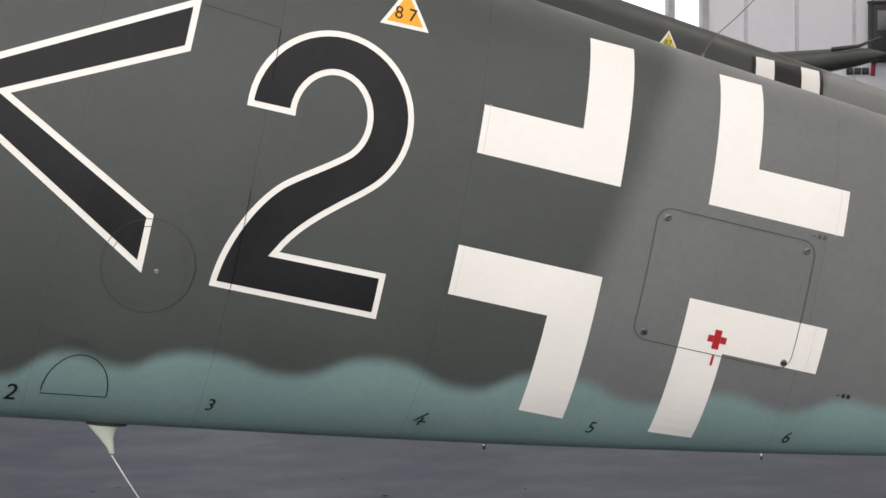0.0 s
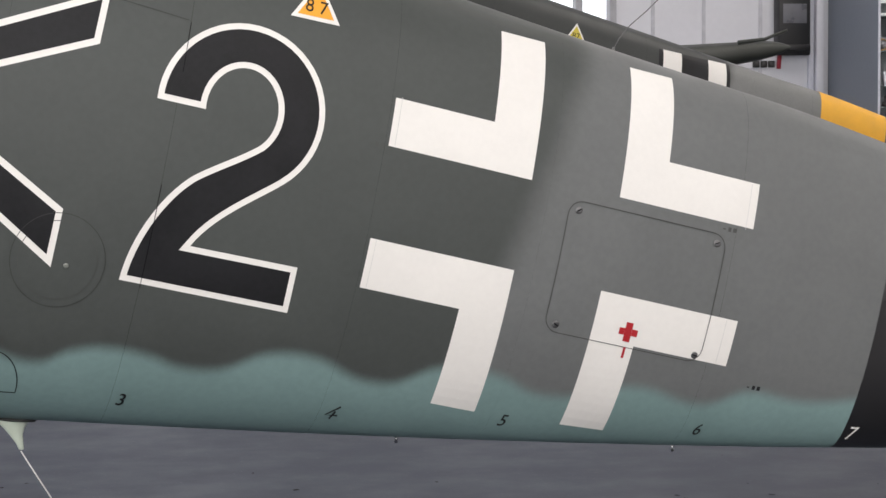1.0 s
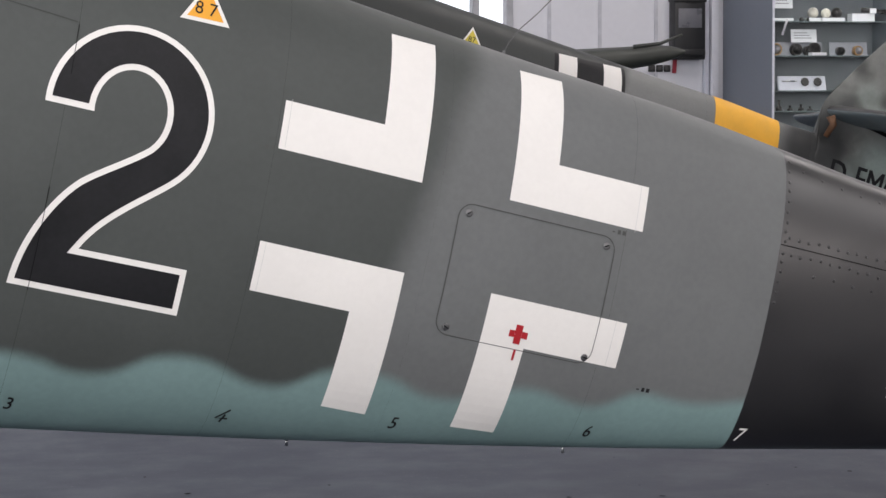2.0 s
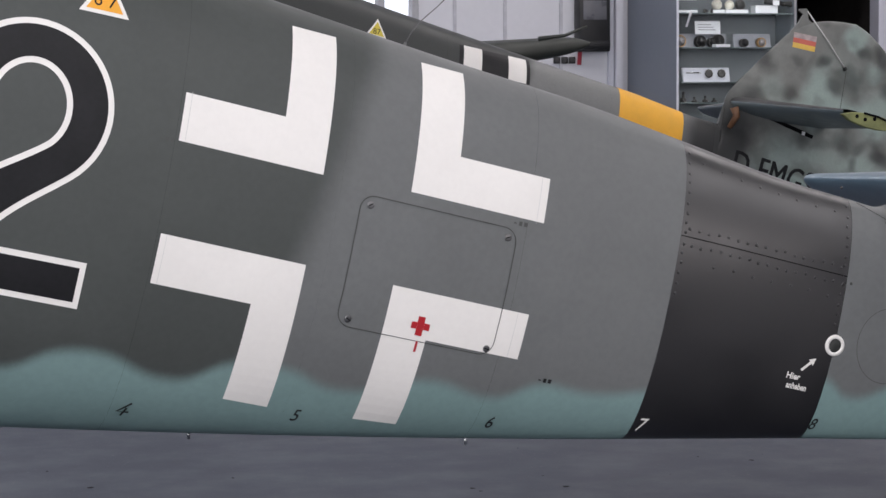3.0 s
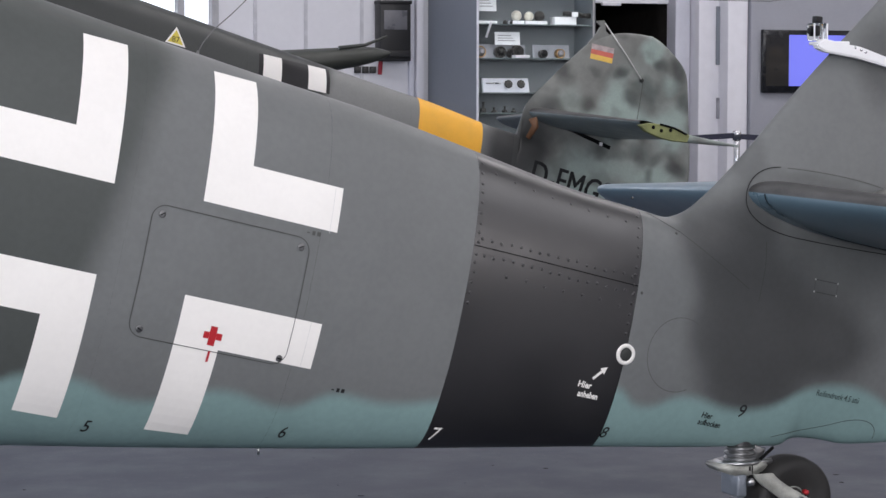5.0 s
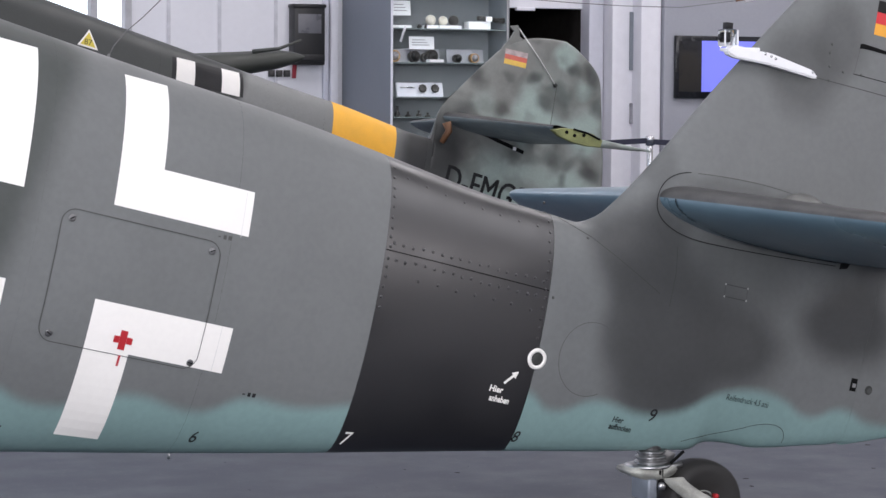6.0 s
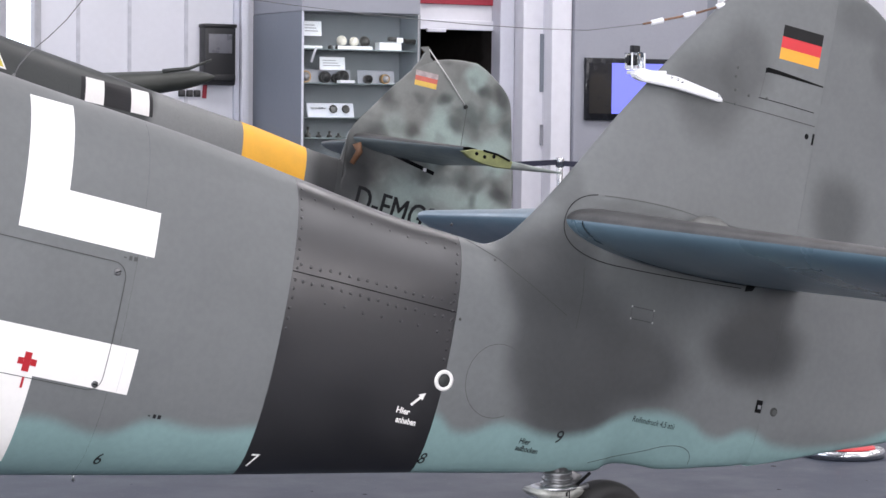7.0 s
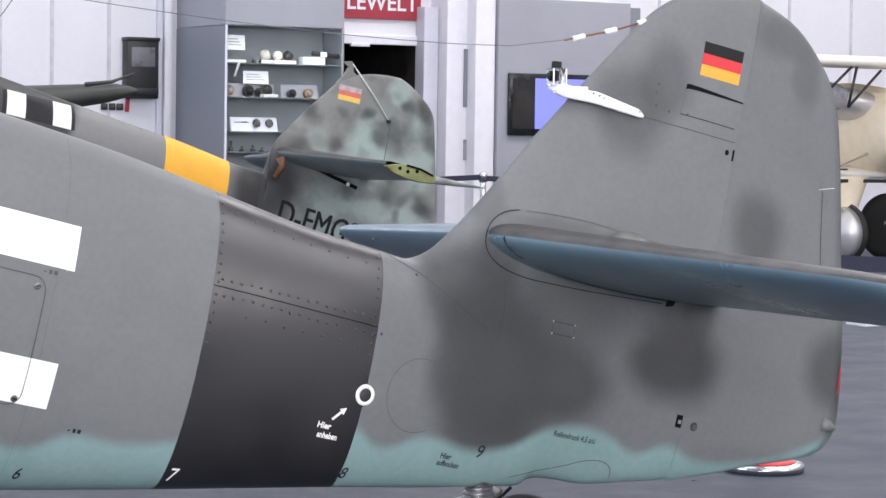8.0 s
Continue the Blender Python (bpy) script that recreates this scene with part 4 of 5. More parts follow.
part("flag_stripe", laid(flat(rect(3.43, 0.965, 3.62, 1.003)), 0.002), plain("faded_flag_red", (0.62, 0.14, 0.10), 0.5), f2, "", False)
part("flag_stripe", laid(flat(rect(3.43, 0.925, 3.62, 0.965)), 0.002), plain("faded_flag_gold", (0.82, 0.53, 0.10), 0.5), f2, "", False)
letters = bmesh.new()
for k in range(2):
    bm = lettering("D-FMGS", 0.28)
    moved(bm, Matrix.Translation((3.452 + 0.007 * k, -0.085, 0)) @ pose(0, 0, 0, 0, 0, -4) @ Matrix.Diagonal((0.76, 1, 1, 1)))
    joined(letters, laid(bm, 0.003 + 0.001 * k))
part("registration", letters, BLACK_MARK, far, "black civil registration letters", False)
horn = [(3.40, 1.04), (3.455, 1.125), (3.482, 1.195), (3.44, 1.216), (3.44, 1.230), (3.50, 1.246), (3.516, 1.22), (3.532, 1.165), (3.585, 1.135), (3.66, 1.145), (3.66, 1.02)]
bm = bmesh.new()
f = bm.faces.new([bm.verts.new((u, -0.012, n)) for u, n in horn])
ext = bmesh.ops.extrude_face_region(bm, geom=[f])
bmesh.ops.translate(bm, vec=(0, 0.024, 0), verts=[v for v in ext["geom"] if isinstance(v, bmesh.types.BMVert)])
bmesh.ops.recalc_face_normals(bm, faces=bm.faces)
part("mast_horn", bm, FAR_TAIL, far, "antenna horn on the fin", False)
part("rudder_rod", tube([(3.505, -0.02, 1.225), (3.72, -0.06, 1.02), (3.90, -0.06, 0.85)], 0.005), PALE_WIRE, far)
part("hinge_knob", lathe([(0.018, 0), (0.012, 0.02)], 12, pose(3.90, -0.055, 0.85, 90, 0, 0)), LINE_GREY, far)
part("root_fitting", tube([(3.0, -0.11, 0.20), (3.03, -0.14, 0.30), (3.0, -0.13, 0.36)], 0.03, 10, (0.02, 0.035)), RUST, far, "open brown tailplane fitting")
rib_loop = [(3.31, 0.385), (3.40, 0.418), (3.53, 0.432), (3.65, 0.425), (3.74, 0.395), (3.735, 0.34), (3.62, 0.325), (3.50, 0.328), (3.38, 0.35)]
bm = bmesh.new()
f = bm.faces.new([bm.verts.new((u, -1.31, n)) for u, n in rib_loop])
ext = bmesh.ops.extrude_face_region(bm, geom=[f])
bmesh.ops.translate(bm, vec=(0, 0.05, 0), verts=[v for v in ext["geom"] if isinstance(v, bmesh.types.BMVert)])
bmesh.ops.recalc_face_normals(bm, faces=bm.faces)
bmesh.ops.bevel(bm, geom=bm.edges[:], offset=0.005, segments=1, affect="EDGES")
rib = part("open_rib", bm, YELLOW_PRIMER, far, "bare yellow-green tailplane end rib", False)
for u, n in ((3.43, 0.392), (3.50, 0.382), (3.575, 0.400)):
    part("lightening_hole", lathe([(0.014, 0), (0.014, 0.002), (0.001, 0.003)], 16, pose(u, -1.31, n, 90, 0, 0)), DARK_GAP, rib)
part("rib_cap", tube([(3.48, -1.315, 0.425), (3.60, -1.315, 0.421), (3.71, -1.315, 0.396)], 0.008), DARK_GAP, rib)
part("elevator_tip", tube([(3.70, -1.27, 0.368), (3.95, -1.27, 0.385), (4.18, -1.27, 0.403)], 0.016, 8, (0.034, 0.006)), FAR_TAIL, far)
part("elevator_slot", laid(flat(*strip([(3.24, 0.365), (3.40, 0.34), (3.50, 0.318), (3.60, 0.30), (3.74, 0.272)], 0.030)), 0.003), DARK_GAP, far, "", False)
part("slot_plate", laid(flat(rect(3.640, 0.272, 3.668, 0.300)), 0.006), WHITE_PLASTIC, far, "", False)
part("hinge_line", laid(flat(*strip([(3.92, 0.84), (3.93, 0.5)], 0.005)), 0.002), FAINT, far, "", False)

# ---- the hall ----


def concrete(name):
    m, nt, b = nodes_of(name)
    k = Net(nt)
    big, mid, fine = k.noise(0.5, 5, 0.6), k.noise(3.0, 6, 0.6), k.noise(70.0, 4)
    stain = k.step(k.noise(1.3, 6, 0.7), 0.60, 0.72)
    col = k.mix(k.step(big, 0.3, 0.7), (0.030, 0.038, 0.057), (0.041, 0.050, 0.071))
    col = k.mix(k.math("MULTIPLY", k.step(mid, 0.35, 0.7), 0.4), col, (0.052, 0.061, 0.083))
    col = k.mix(k.math("MULTIPLY", stain, 0.35), col, (0.085, 0.08, 0.09))
    col = k.mix(k.math("MULTIPLY", k.step(fine, 0.62, 0.75), 0.35), col, (0.19, 0.195, 0.215))
    k.link(col, b.inputs["Base Color"])
    k.link(k.step(mid, 0.3, 0.7, 0.50, 0.64), b.inputs["Roughness"])
    b.inputs["Specular IOR Level"].default_value = 0.3
    k.bump(fine, 0.08, 0.003, b)
    return m


FLOOR = concrete("painted_concrete")
WALL_WHITE = plain("white_wall_paint", (0.74, 0.74, 0.78), 0.6, vary=0.03, scale=1.2)
SOUTH_GREY = plain("pale_grey_wall_paint", (0.70, 0.70, 0.71), 0.6, vary=0.06, scale=1)
SEAM = plain("wall_seam_grey", (0.56, 0.56, 0.60), 0.6)
CEIL = plain("ceiling_white", (0.7, 0.7, 0.7), 0.7, vary=0.04, scale=1)
LIGHT_PANEL = plain("light_grey_panel", (0.32, 0.33, 0.37), 0.5, vary=0.04, scale=2)
GREY_PANEL = plain("grey_panel_paint", (0.21, 0.23, 0.265), 0.5, vary=0.05, scale=2)
PALE_PANEL = plain("pale_grey_panel", (0.62, 0.63, 0.70), 0.5, vary=0.05, scale=2)
CASE_BACK = plain("case_lining", (0.235, 0.255, 0.275), 0.6, vary=0.08, scale=3)
ROOM_SHADE = plain("room_shade", (0.02, 0.016, 0.014), 0.8)
FRAME_WHITE = plain("white_frame", (0.77, 0.77, 0.82), 0.4, vary=0.03)
MULLION_SHADE = plain("shaded_mullion", (0.40, 0.40, 0.42), 0.5)
SIGN_RED = plain("sign_red", (0.36, 0.03, 0.05), 0.5, vary=0.04)
CARD = plain("white_card", (0.78, 0.79, 0.82), 0.6, vary=0.03)
PANE = glass("pane")
SHELF_EDGE = plain("shelf_glass_edge", (0.14, 0.17, 0.175), 0.2)
SCREEN_BLACK = plain("screen_black", (0.012, 0.013, 0.016), 0.15)
SCREEN_BLUE = glow("screen_blue", (0.16, 0.18, 0.72), 0.85)
WING_WHITE = plain("off_white_fabric", (0.74, 0.71, 0.64), 0.6, vary=0.05)
CREAM = plain("cream_fabric", (0.82, 0.71, 0.53), 0.6, vary=0.06)
SILVER = plain("silver_dope", (0.55, 0.55, 0.55), 0.35, 0.6, vary=0.08)
GREEN_WING = plain("dark_green_paint", (0.036, 0.04, 0.034), 0.5, vary=0.15)
NAVY = plain("navy_belt", (0.02, 0.022, 0.045), 0.7)
BLACK_PLASTIC = plain("black_plastic", (0.02, 0.02, 0.021), 0.45)
GLASSY_GREY = plain("grey_screen", (0.30, 0.30, 0.33), 0.3)
BRASS = plain("brass", (0.45, 0.27, 0.12), 0.35, 0.8)
INSTR = plain("instrument_black", (0.045, 0.043, 0.042), 0.4)

X0, X1, Y0, Y1, H = -11.0, 24.0, -6.0, 23.2, 8.6
floor = tagged(mesh_ob("floor", box(X0, Y0, -0.2, X1, 26.5, 0.0), FLOOR, False), "grey painted concrete hall floor with stains", "floor", kind="structure")
bm = bmesh.new()
rng = random.Random(5)
for _ in range(90):
    x, y, s = rng.uniform(-1.5, 5.0), rng.uniform(4.0, 7.5), rng.uniform(0.003, 0.012)
    pts = [(x + s * rng.uniform(0.5, 1.3) * math.cos(a), y + s * rng.uniform(0.6, 1.6) * math.sin(a)) for a in np.linspace(0, 2 * math.pi, 7)[:-1]]
    bm.faces.new([bm.verts.new((px, py, 0.0022)) for px, py in pts])
tagged(mesh_ob("floor_chips", bm, DARK_GAP, False), "small dark chips and specks on the floor", "debris", kind="stuff")

# north wall with a window band and a doorway cut through it


def wall_pieces(name, y0, y1, spans):
    for x0, x1, z0, z1 in spans:
        tagged(mesh_ob(name, box(x0, y0, z0, x1, y1, z1), WALL_WHITE, False), "white panelled hall wall", "wall", kind="structure")


wall_pieces("wall_north", Y1, Y1 + 0.25, [(X0, 1.8, 0, H), (1.8, 7.27, 0, 1.80), (1.8, 7.27, 4.6, H), (7.27, 11.48, 0, H), (11.48, 12.48, 2.2, H), (12.48, X1, 0, H)])
for x in (-2.0, 0.0, 7.68, 8.23, 8.85, 15.7, 16.65, 17.6, 18.55, 19.5):
    tagged(mesh_ob("wall_seam", box(x - 0.018, Y1 - 0.012, 0, x + 0.018, Y1, H), SEAM, False), "grey upright wall panel seam", "trim", kind="structure")
win = tagged(new("window_1"), "bright window band with mullions greyed for shade", "window", kind="structure")
# mullions get a greyer colour than the bars, their shade painted in
for x in (1.8, 2.75, 3.65, 4.55, 5.75, 6.85, 7.21):
    part("mullion", box(x, Y1 - 0.04, 1.80, x + 0.07, Y1 + 0.1, 4.6, 0.006), MULLION_SHADE, win, "", False)
for z in (1.80, 3.2, 4.53):
    part("window_bar", box(1.8, Y1 - 0.03, z, 7.27, Y1 + 0.09, z + 0.07, 0.006), FRAME_WHITE, win, "", False)
pane = part("pane", box(1.85, Y1 + 0.02, 1.85, 7.1, Y1 + 0.03, 4.55), PANE, win, "", False)
pane.visible_shadow = False
tagged(mesh_ob("backdrop", box(-2, 27, -1, 12, 27.1, 9), glow("daylight_sky", (0.93, 0.96, 1.0), 1.6), False), "bright overcast daylight outside the window", "sky", kind="structure")

# door; the darkness of the opening is painted onto its reveal and the room behind
door = tagged(new("door_1"), "white framed doorway to an unlit room", "door", kind="structure")
part("door_frame", box(12.475, Y1 - 0.05, 0, 12.60, Y1 + 0.02, 2.30, 0.01), FRAME_WHITE, door, "", False)
part("door_lintel", box(11.48, Y1 - 0.05, 2.19, 12.472, Y1 + 0.02, 2.30, 0.01), FRAME_WHITE, door, "", False)
part("reveal_shade", box(12.470, Y1 + 0.021, 0, 12.4775, Y1 + 0.26, 2.195), ROOM_SHADE, door, "near-black strip painting shade onto the door reveal", False)
part("door_closer", box(11.62, Y1 - 0.09, 2.16, 11.85, Y1 - 0.04, 2.20, 0.008), FRAME_WHITE, door, "", False)
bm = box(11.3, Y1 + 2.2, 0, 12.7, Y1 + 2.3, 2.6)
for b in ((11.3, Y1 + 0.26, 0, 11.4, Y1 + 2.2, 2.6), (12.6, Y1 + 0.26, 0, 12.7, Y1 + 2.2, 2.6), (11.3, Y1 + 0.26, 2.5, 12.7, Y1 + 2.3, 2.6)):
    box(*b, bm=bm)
tagged(mesh_ob("wall_room", bm, ROOM_SHADE, False), "side room walls with their darkness painted in", "wall", kind="structure")

# red sign over the door
sign = thing("sign", pose(0, 0, 0), "dark red sign with white capital letters", "sign")
part("board", box(10.85, Y1 - 0.04, 2.47, 12.50, Y1 - 0.004, 2.82, 0.004), SIGN_RED, sign, "", False)
bm = moved(lettering("LEWELT", 0.245, 0, 0.004, "RIGHT"), pose(12.46, Y1 - 0.044, 2.645, 90, 0, 0))
part("letters", bm, FRAME_WHITE, sign, "white capital letters", False)

# other walls, ceiling
# south wall is unseen, set close and pale as a reflector for the hull
for nm, b in (("wall_south", (X0, Y0 - 0.25, 0, X1, Y0, H)), ("wall_west", (X0 - 0.25, Y0, 0, X0, Y1, H)), ("wall_east", (X1, Y0, 0, X1 + 0.25, Y1, H))):
    tagged(mesh_ob(nm, box(*b), SOUTH_GREY if nm == "wall_south" else WALL_WHITE, False), "white hall wall", "wall", kind="structure")
tagged(mesh_ob("ceiling", box(X0, Y0, H, X1, Y1 + 0.3, H + 0.2), CEIL, False), "white hall ceiling", "ceiling", kind="structure")

# wall fittings left of the case
wall_box = thing("wall_cabinet", pose(9.17, Y1, 1.85), "black wall cabinet with a grey window", "cabinet")
part("body", box(-0.175, -0.16, -0.31, 0.175, -0.001, 0.31, 0.015), BLACK_PLASTIC, wall_box)
part("window", box(-0.13, -0.166, 0.02, 0.13, -0.161, 0.22, 0.002), plain("smoked_window", (0.15, 0.15, 0.165), 0.3), wall_box, "grey window")
part("tray", box(-0.14, -0.20, -0.27, 0.16, -0.161, -0.20, 0.01), BLACK_PLASTIC, wall_box)
part("cap", box(-0.185, -0.175, 0.285, 0.185, -0.001, 0.325, 0.012), BLACK_PLASTIC, wall_box)
for x in (8.80, 8.885, 8.97):
    s = thing("wall_socket", pose(x, Y1, 1.45), "small black wall socket", "socket", "sockets on the wall")
    part("plate", box(-0.035, -0.03, -0.035, 0.035, -0.001, 0.035, 0.006), BLACK_PLASTIC, s)
    part("cover", box(-0.022, -0.038, -0.022, 0.022, -0.031, 0.022, 0.004), INSTR, s)
strap = thing("red_strap", pose(9.06, Y1, 1.50), "red strap hanging on the wall", "strap")
part("ribbon", moved(box(-0.025, -0.02, -0.10, 0.02, -0.004, 0.12, 0.004), pose(0, 0, 0, 0, 4, 0)), SIGN_RED, strap)
part("hook", tube([(0, -0.001, 0.13), (0, -0.03, 0.13), (0, -0.03, 0.11)], 0.006), STEEL, strap)
pipe = thing("cable_duct", pose(9.40, Y1, 0), "pale grey upright cable duct", "duct")
part("duct", box(-0.03, -0.05, 0.0, 0.03, -0.001, 4.0, 0.006), PALE_PANEL, pipe)
part("duct_cover", box(0.04, -0.09, 0.0, 0.12, -0.001, 4.0, 0.006), FRAME_WHITE, pipe)

# grey column and the glazed display case
case = thing("display_case", pose(10.265, 22.3, 0), "glazed grey display case with instruments on shelves", "display case")
part("back", box(-0.645, 0.05, 0, 0.645, 0.08, 2.28), CASE_BACK, case, "", False)
part("header", box(-0.665, -0.40, 2.285, 0.665, 0.89, 3.6, 0.008), LIGHT_PANEL, case, "", False)
part("plinth", box(-0.645, -0.40, 0, 0.645, 0.045, 0.55, 0.008), GREY_PANEL, case, "", False)
part("side", box(0.65, -0.40, 0, 0.665, 0.89, 2.282), CASE_BACK, case, "", False)
# left side darker than the header: the shade on it is in the colour
part("side", box(-0.665, -0.40, 0, -0.65, 0.89, 2.282), GREY_PANEL, case, "side panel with its shade painted in as darker grey", False)
part("edge_strip", box(-0.672, -0.415, 0.55, -0.648, -0.401, 2.282, 0.003), PALE_PANEL, case, "", False)
SHELF = (0.75, 1.01, 1.215, 1.565, 1.91)
for z in SHELF:
    part("shelf", box(-0.64, -0.37, z - 0.012, 0.64, 0.045, z, 0.002), SHELF_EDGE, case, "dark-edged glass shelf", False)
front = part("glass_door", box(-0.645, -0.398, 0.56, 0.645, -0.392, 2.28), PANE, case, "clear glass front", False)
front.visible_shadow = False
for x in (0.635,):
    part("upright", box(x, -0.41, 0.56, x + 0.015, -0.399, 2.28, 0.002), STEEL, case, "", False)


def gauge(x, z, r, rim, name="instrument"):
    g = thing(name, pose(10.265 + x, 22.05, z), "round black aircraft instrument on a glass shelf", "instrument", "instruments in the case")
    part("bezel", lathe([(r, 0.0), (r, 0.05), (r * 0.9, 0.062), (r * 0.8, 0.055), (0.001, 0.054)], 24, pose(0, 0, r, 90, 0, 0)), rim, g)
    part("dial", lathe([(r * 0.78, 0.056), (r * 0.1, 0.058), (r * 0.05, 0.064)], 20, pose(0, 0, r, 90, 0, 0)), GLASSY_GREY if rim is BRASS else BLACK_PLASTIC, g)
    return g


def card(x, z, w, h, name="info_card"):
    c = thing(name, pose(10.265 + x, 22.02, z), "white information card in the case", "card", "cards in the case")
    part("sheet", moved(box(-w / 2, 0, 0, w / 2, 0.006, h, 0.001), pose(0, 0, 0, -6, 0, 0)), CARD, c, "", False)
    for k in range(3):
        part("text_bar", moved(box(-w * 0.38, -0.002, h * (0.3 + 0.2 * k), w * (0.30 - 0.08 * k), 0.001, h * (0.36 + 0.2 * k)), pose(0, 0, 0, -6, 0, 0)), GLASSY_GREY, c, "", False)
    return c


def plinth_block(x, z, w, h, d=0.12):
    c = thing("display_block", pose(10.265 + x, 22.05, z), "white display block on a glass shelf", "block", "blocks in the case")
    part("block", box(-w / 2, -d / 2, 0, w / 2, d / 2, h, 0.004), CARD, c, "", False)
    return c


def bulb(x, z, r, m):
    c = thing("lamp_globe", pose(10.265 + x, 22.05, z), "round lamp globe on a white block", "lamp", "globes in the case")
    part("globe", lathe([(r * 0.45, 0.0), (r * 0.5, 0.01)] + [(r * math.cos(a), r * 0.95 + r * math.sin(a)) for a in np.linspace(-1.1, 1.5, 9)], 20), m, c)
    part("collar", lathe([(r * 0.5, 0.0), (r * 0.55, 0.012), (r * 0.5, 0.02)], 18), STEEL, c)
    return c


card(-0.50, 2.04, 0.21, 0.15)
card(-0.27, 1.70, 0.28, 0.13)
for x, r, mm in ((-0.16, 0.055, plain("ivory_glass", (0.6, 0.57, 0.5), 0.3)), (-0.02, 0.05, plain("cream_glass", (0.7, 0.67, 0.58), 0.3)), (0.10, 0.055, INSTR)):
    plinth_block(x, 1.91, 0.13, 0.035)
    bulb(x, 1.945, r, mm)
plinth_block(0.37, 1.91, 0.25, 0.08)
tool = thing("flare_pistol", pose(10.265 + 0.45, 22.0, 1.992), "dark metal signal pistol lying on a block", "pistol")
part("barrel", tube([(-0.10, 0, 0.035), (0.06, 0, 0.03), (0.12, 0, 0.01)], 0.024, 10), INSTR, tool)
part("grip", tube([(0.09, 0, 0.02), (0.20, 0, 0.012)], 0.022, 10, (0.018, 0.03)), INSTR, tool)
part("tag", box(-0.02, -0.035, 0.0, 0.05, -0.03, 0.05), CARD, tool, "white tag", False)
bracket_white = thing("white_fitting", pose(10.265 - 0.50, 22.0, 1.91), "white metal fitting with a hanging strap", "fitting")
part("bar", box(-0.11, -0.02, 0.001, 0.1, 0.03, 0.03, 0.008), CARD, bracket_white)
part("strap", tube([(-0.03, -0.16, 0.02), (-0.03, -0.1, -0.05), (-0.06, -0.1, -0.14)], 0.012), CARD, bracket_white)
for x in (-0.30, -0.22):
    k = thing("small_knob", pose(10.265 + x, 22.02, 1.91), "small dark knob on a glass shelf", "knob", "knobs in the case")
    part("knob", lathe([(0.02, 0), (0.025, 0.02), (0.012, 0.04), (0.004, 0.042)], 16), INSTR, k)
for x, r, mm in ((-0.58, 0.062, BRASS), (-0.355, 0.06, INSTR), (-0.16, 0.066, INSTR), (-0.225, 0.05, INSTR), (0.13, 0.045, INSTR), (0.32, 0.05, BRASS)):
    gauge(x, 1.565, r, mm)
for x0, x1 in ((-0.62, -0.04), (0.04, 0.46)):
    mount = thing("gauge_mount", pose(10.265, 22.075, 1.565), "slanted grey mounting plate for round gauges", "plate", "gauge mounts in the case")
    part("plate", moved(box(x0, 0, 0, x1, 0.012, 0.14, 0.003), pose(0, 0, 0, -10, 0, 0)), LIGHT_PANEL, mount, "", False)
plinth_block(-0.155, 1.565, 0.16, 0.03, 0.3)
panel = thing("gauge_unit", pose(10.265 - 0.26, 22.02, 1.215), "small pale panel with two square gauges", "instrument")
part("plate", moved(box(-0.28, 0, 0, 0.24, 0.03, 0.15, 0.006), pose(0, 0, 0, -14, 0, 0)), PALE_PANEL, panel, "", False)
for x in (0.0, 0.14):
    part("gauge", moved(lathe([(0.046, 0.0), (0.046, 0.01), (0.03, 0.012), (0.001, 0.010)], 8), pose(x, -0.0, 0.085, 76, 0, 0)), INSTR, panel)
part("lever", moved(box(-0.24, -0.012, 0.09, -0.08, -0.002, 0.10), pose(0, 0, 0, -14, 0, 0)), STEEL, panel)
gauge(0.20, 1.215, 0.05, INSTR)
for x, h in ((-0.54, 0.10), (-0.42, 0.05), (-0.3, 0.06), (-0.2, 0.04)):
    k = thing("valve", pose(10.265 + x, 22.02, 1.01), "small dark valve on a glass shelf", "valve", "valves in the case")
    part("valve_body", lathe([(0.03, 0), (0.03, h * 0.4), (0.012, h * 0.5), (0.012, h), (0.02, h * 1.05), (0.003, h * 1.1)], 14), INSTR, k)

# white pillar, information boards, kiosk with a screen
pillar = thing("pillar", pose(12.88, 23.0, 0), "white upright pillar with a narrow notice frame", "pillar")
part("shaft", box(-0.24, -0.2, 0, 0.24, 0.19, H - 0.02, 0.01), FRAME_WHITE, pillar, "", False)
part("shaft", box(-0.43, -0.02, 0, -0.25, 0.19, 2.62, 0.01), PALE_PANEL, pillar, "", False)
part("notice_frame", box(-0.03, -0.225, 1.52, 0.12, -0.202, 2.16, 0.004), GREY_PANEL, pillar, "", False)
part("switch_box", box(-0.02, -0.23, 0.93, 0.11, -0.202, 1.16, 0.006), GLASSY_GREY, pillar, "", False)
board = thing("notice_sheet", pose(12.63, Y1 - 0.012, 1.75), "narrow white notice sheet beside the door", "notice")
part("sheet", box(-0.06, -0.006, -0.20, 0.06, 0.008, 0.42), CARD, board, "", False)
for z in (0.3, 0.22, 0.05):
    part("text_bar", box(-0.03, -0.008, z, 0.0, -0.005, z + 0.06), RUST, board, "", False)
kiosk = thing("screen_kiosk", pose(14.13, 22.9, 0), "grey partition with a wall screen", "kiosk")
part("panel", box(-0.98, -0.35, 0, 0.75, 0.28, 2.73, 0.01), LIGHT_PANEL, kiosk, "", False)
part("side_panel", box(0.76, -0.10, 0, 1.05, 0.28, 2.70, 0.01), GREY_PANEL, kiosk, "", False)
part("edge_panel", box(-1.24, -0.30, 0, -0.99, 0.28, 2.9, 0.01), FRAME_WHITE, kiosk, "", False)
screen = thing("television", pose(13.86, 22.55, 1.56), "flat black television showing a blue picture", "television")
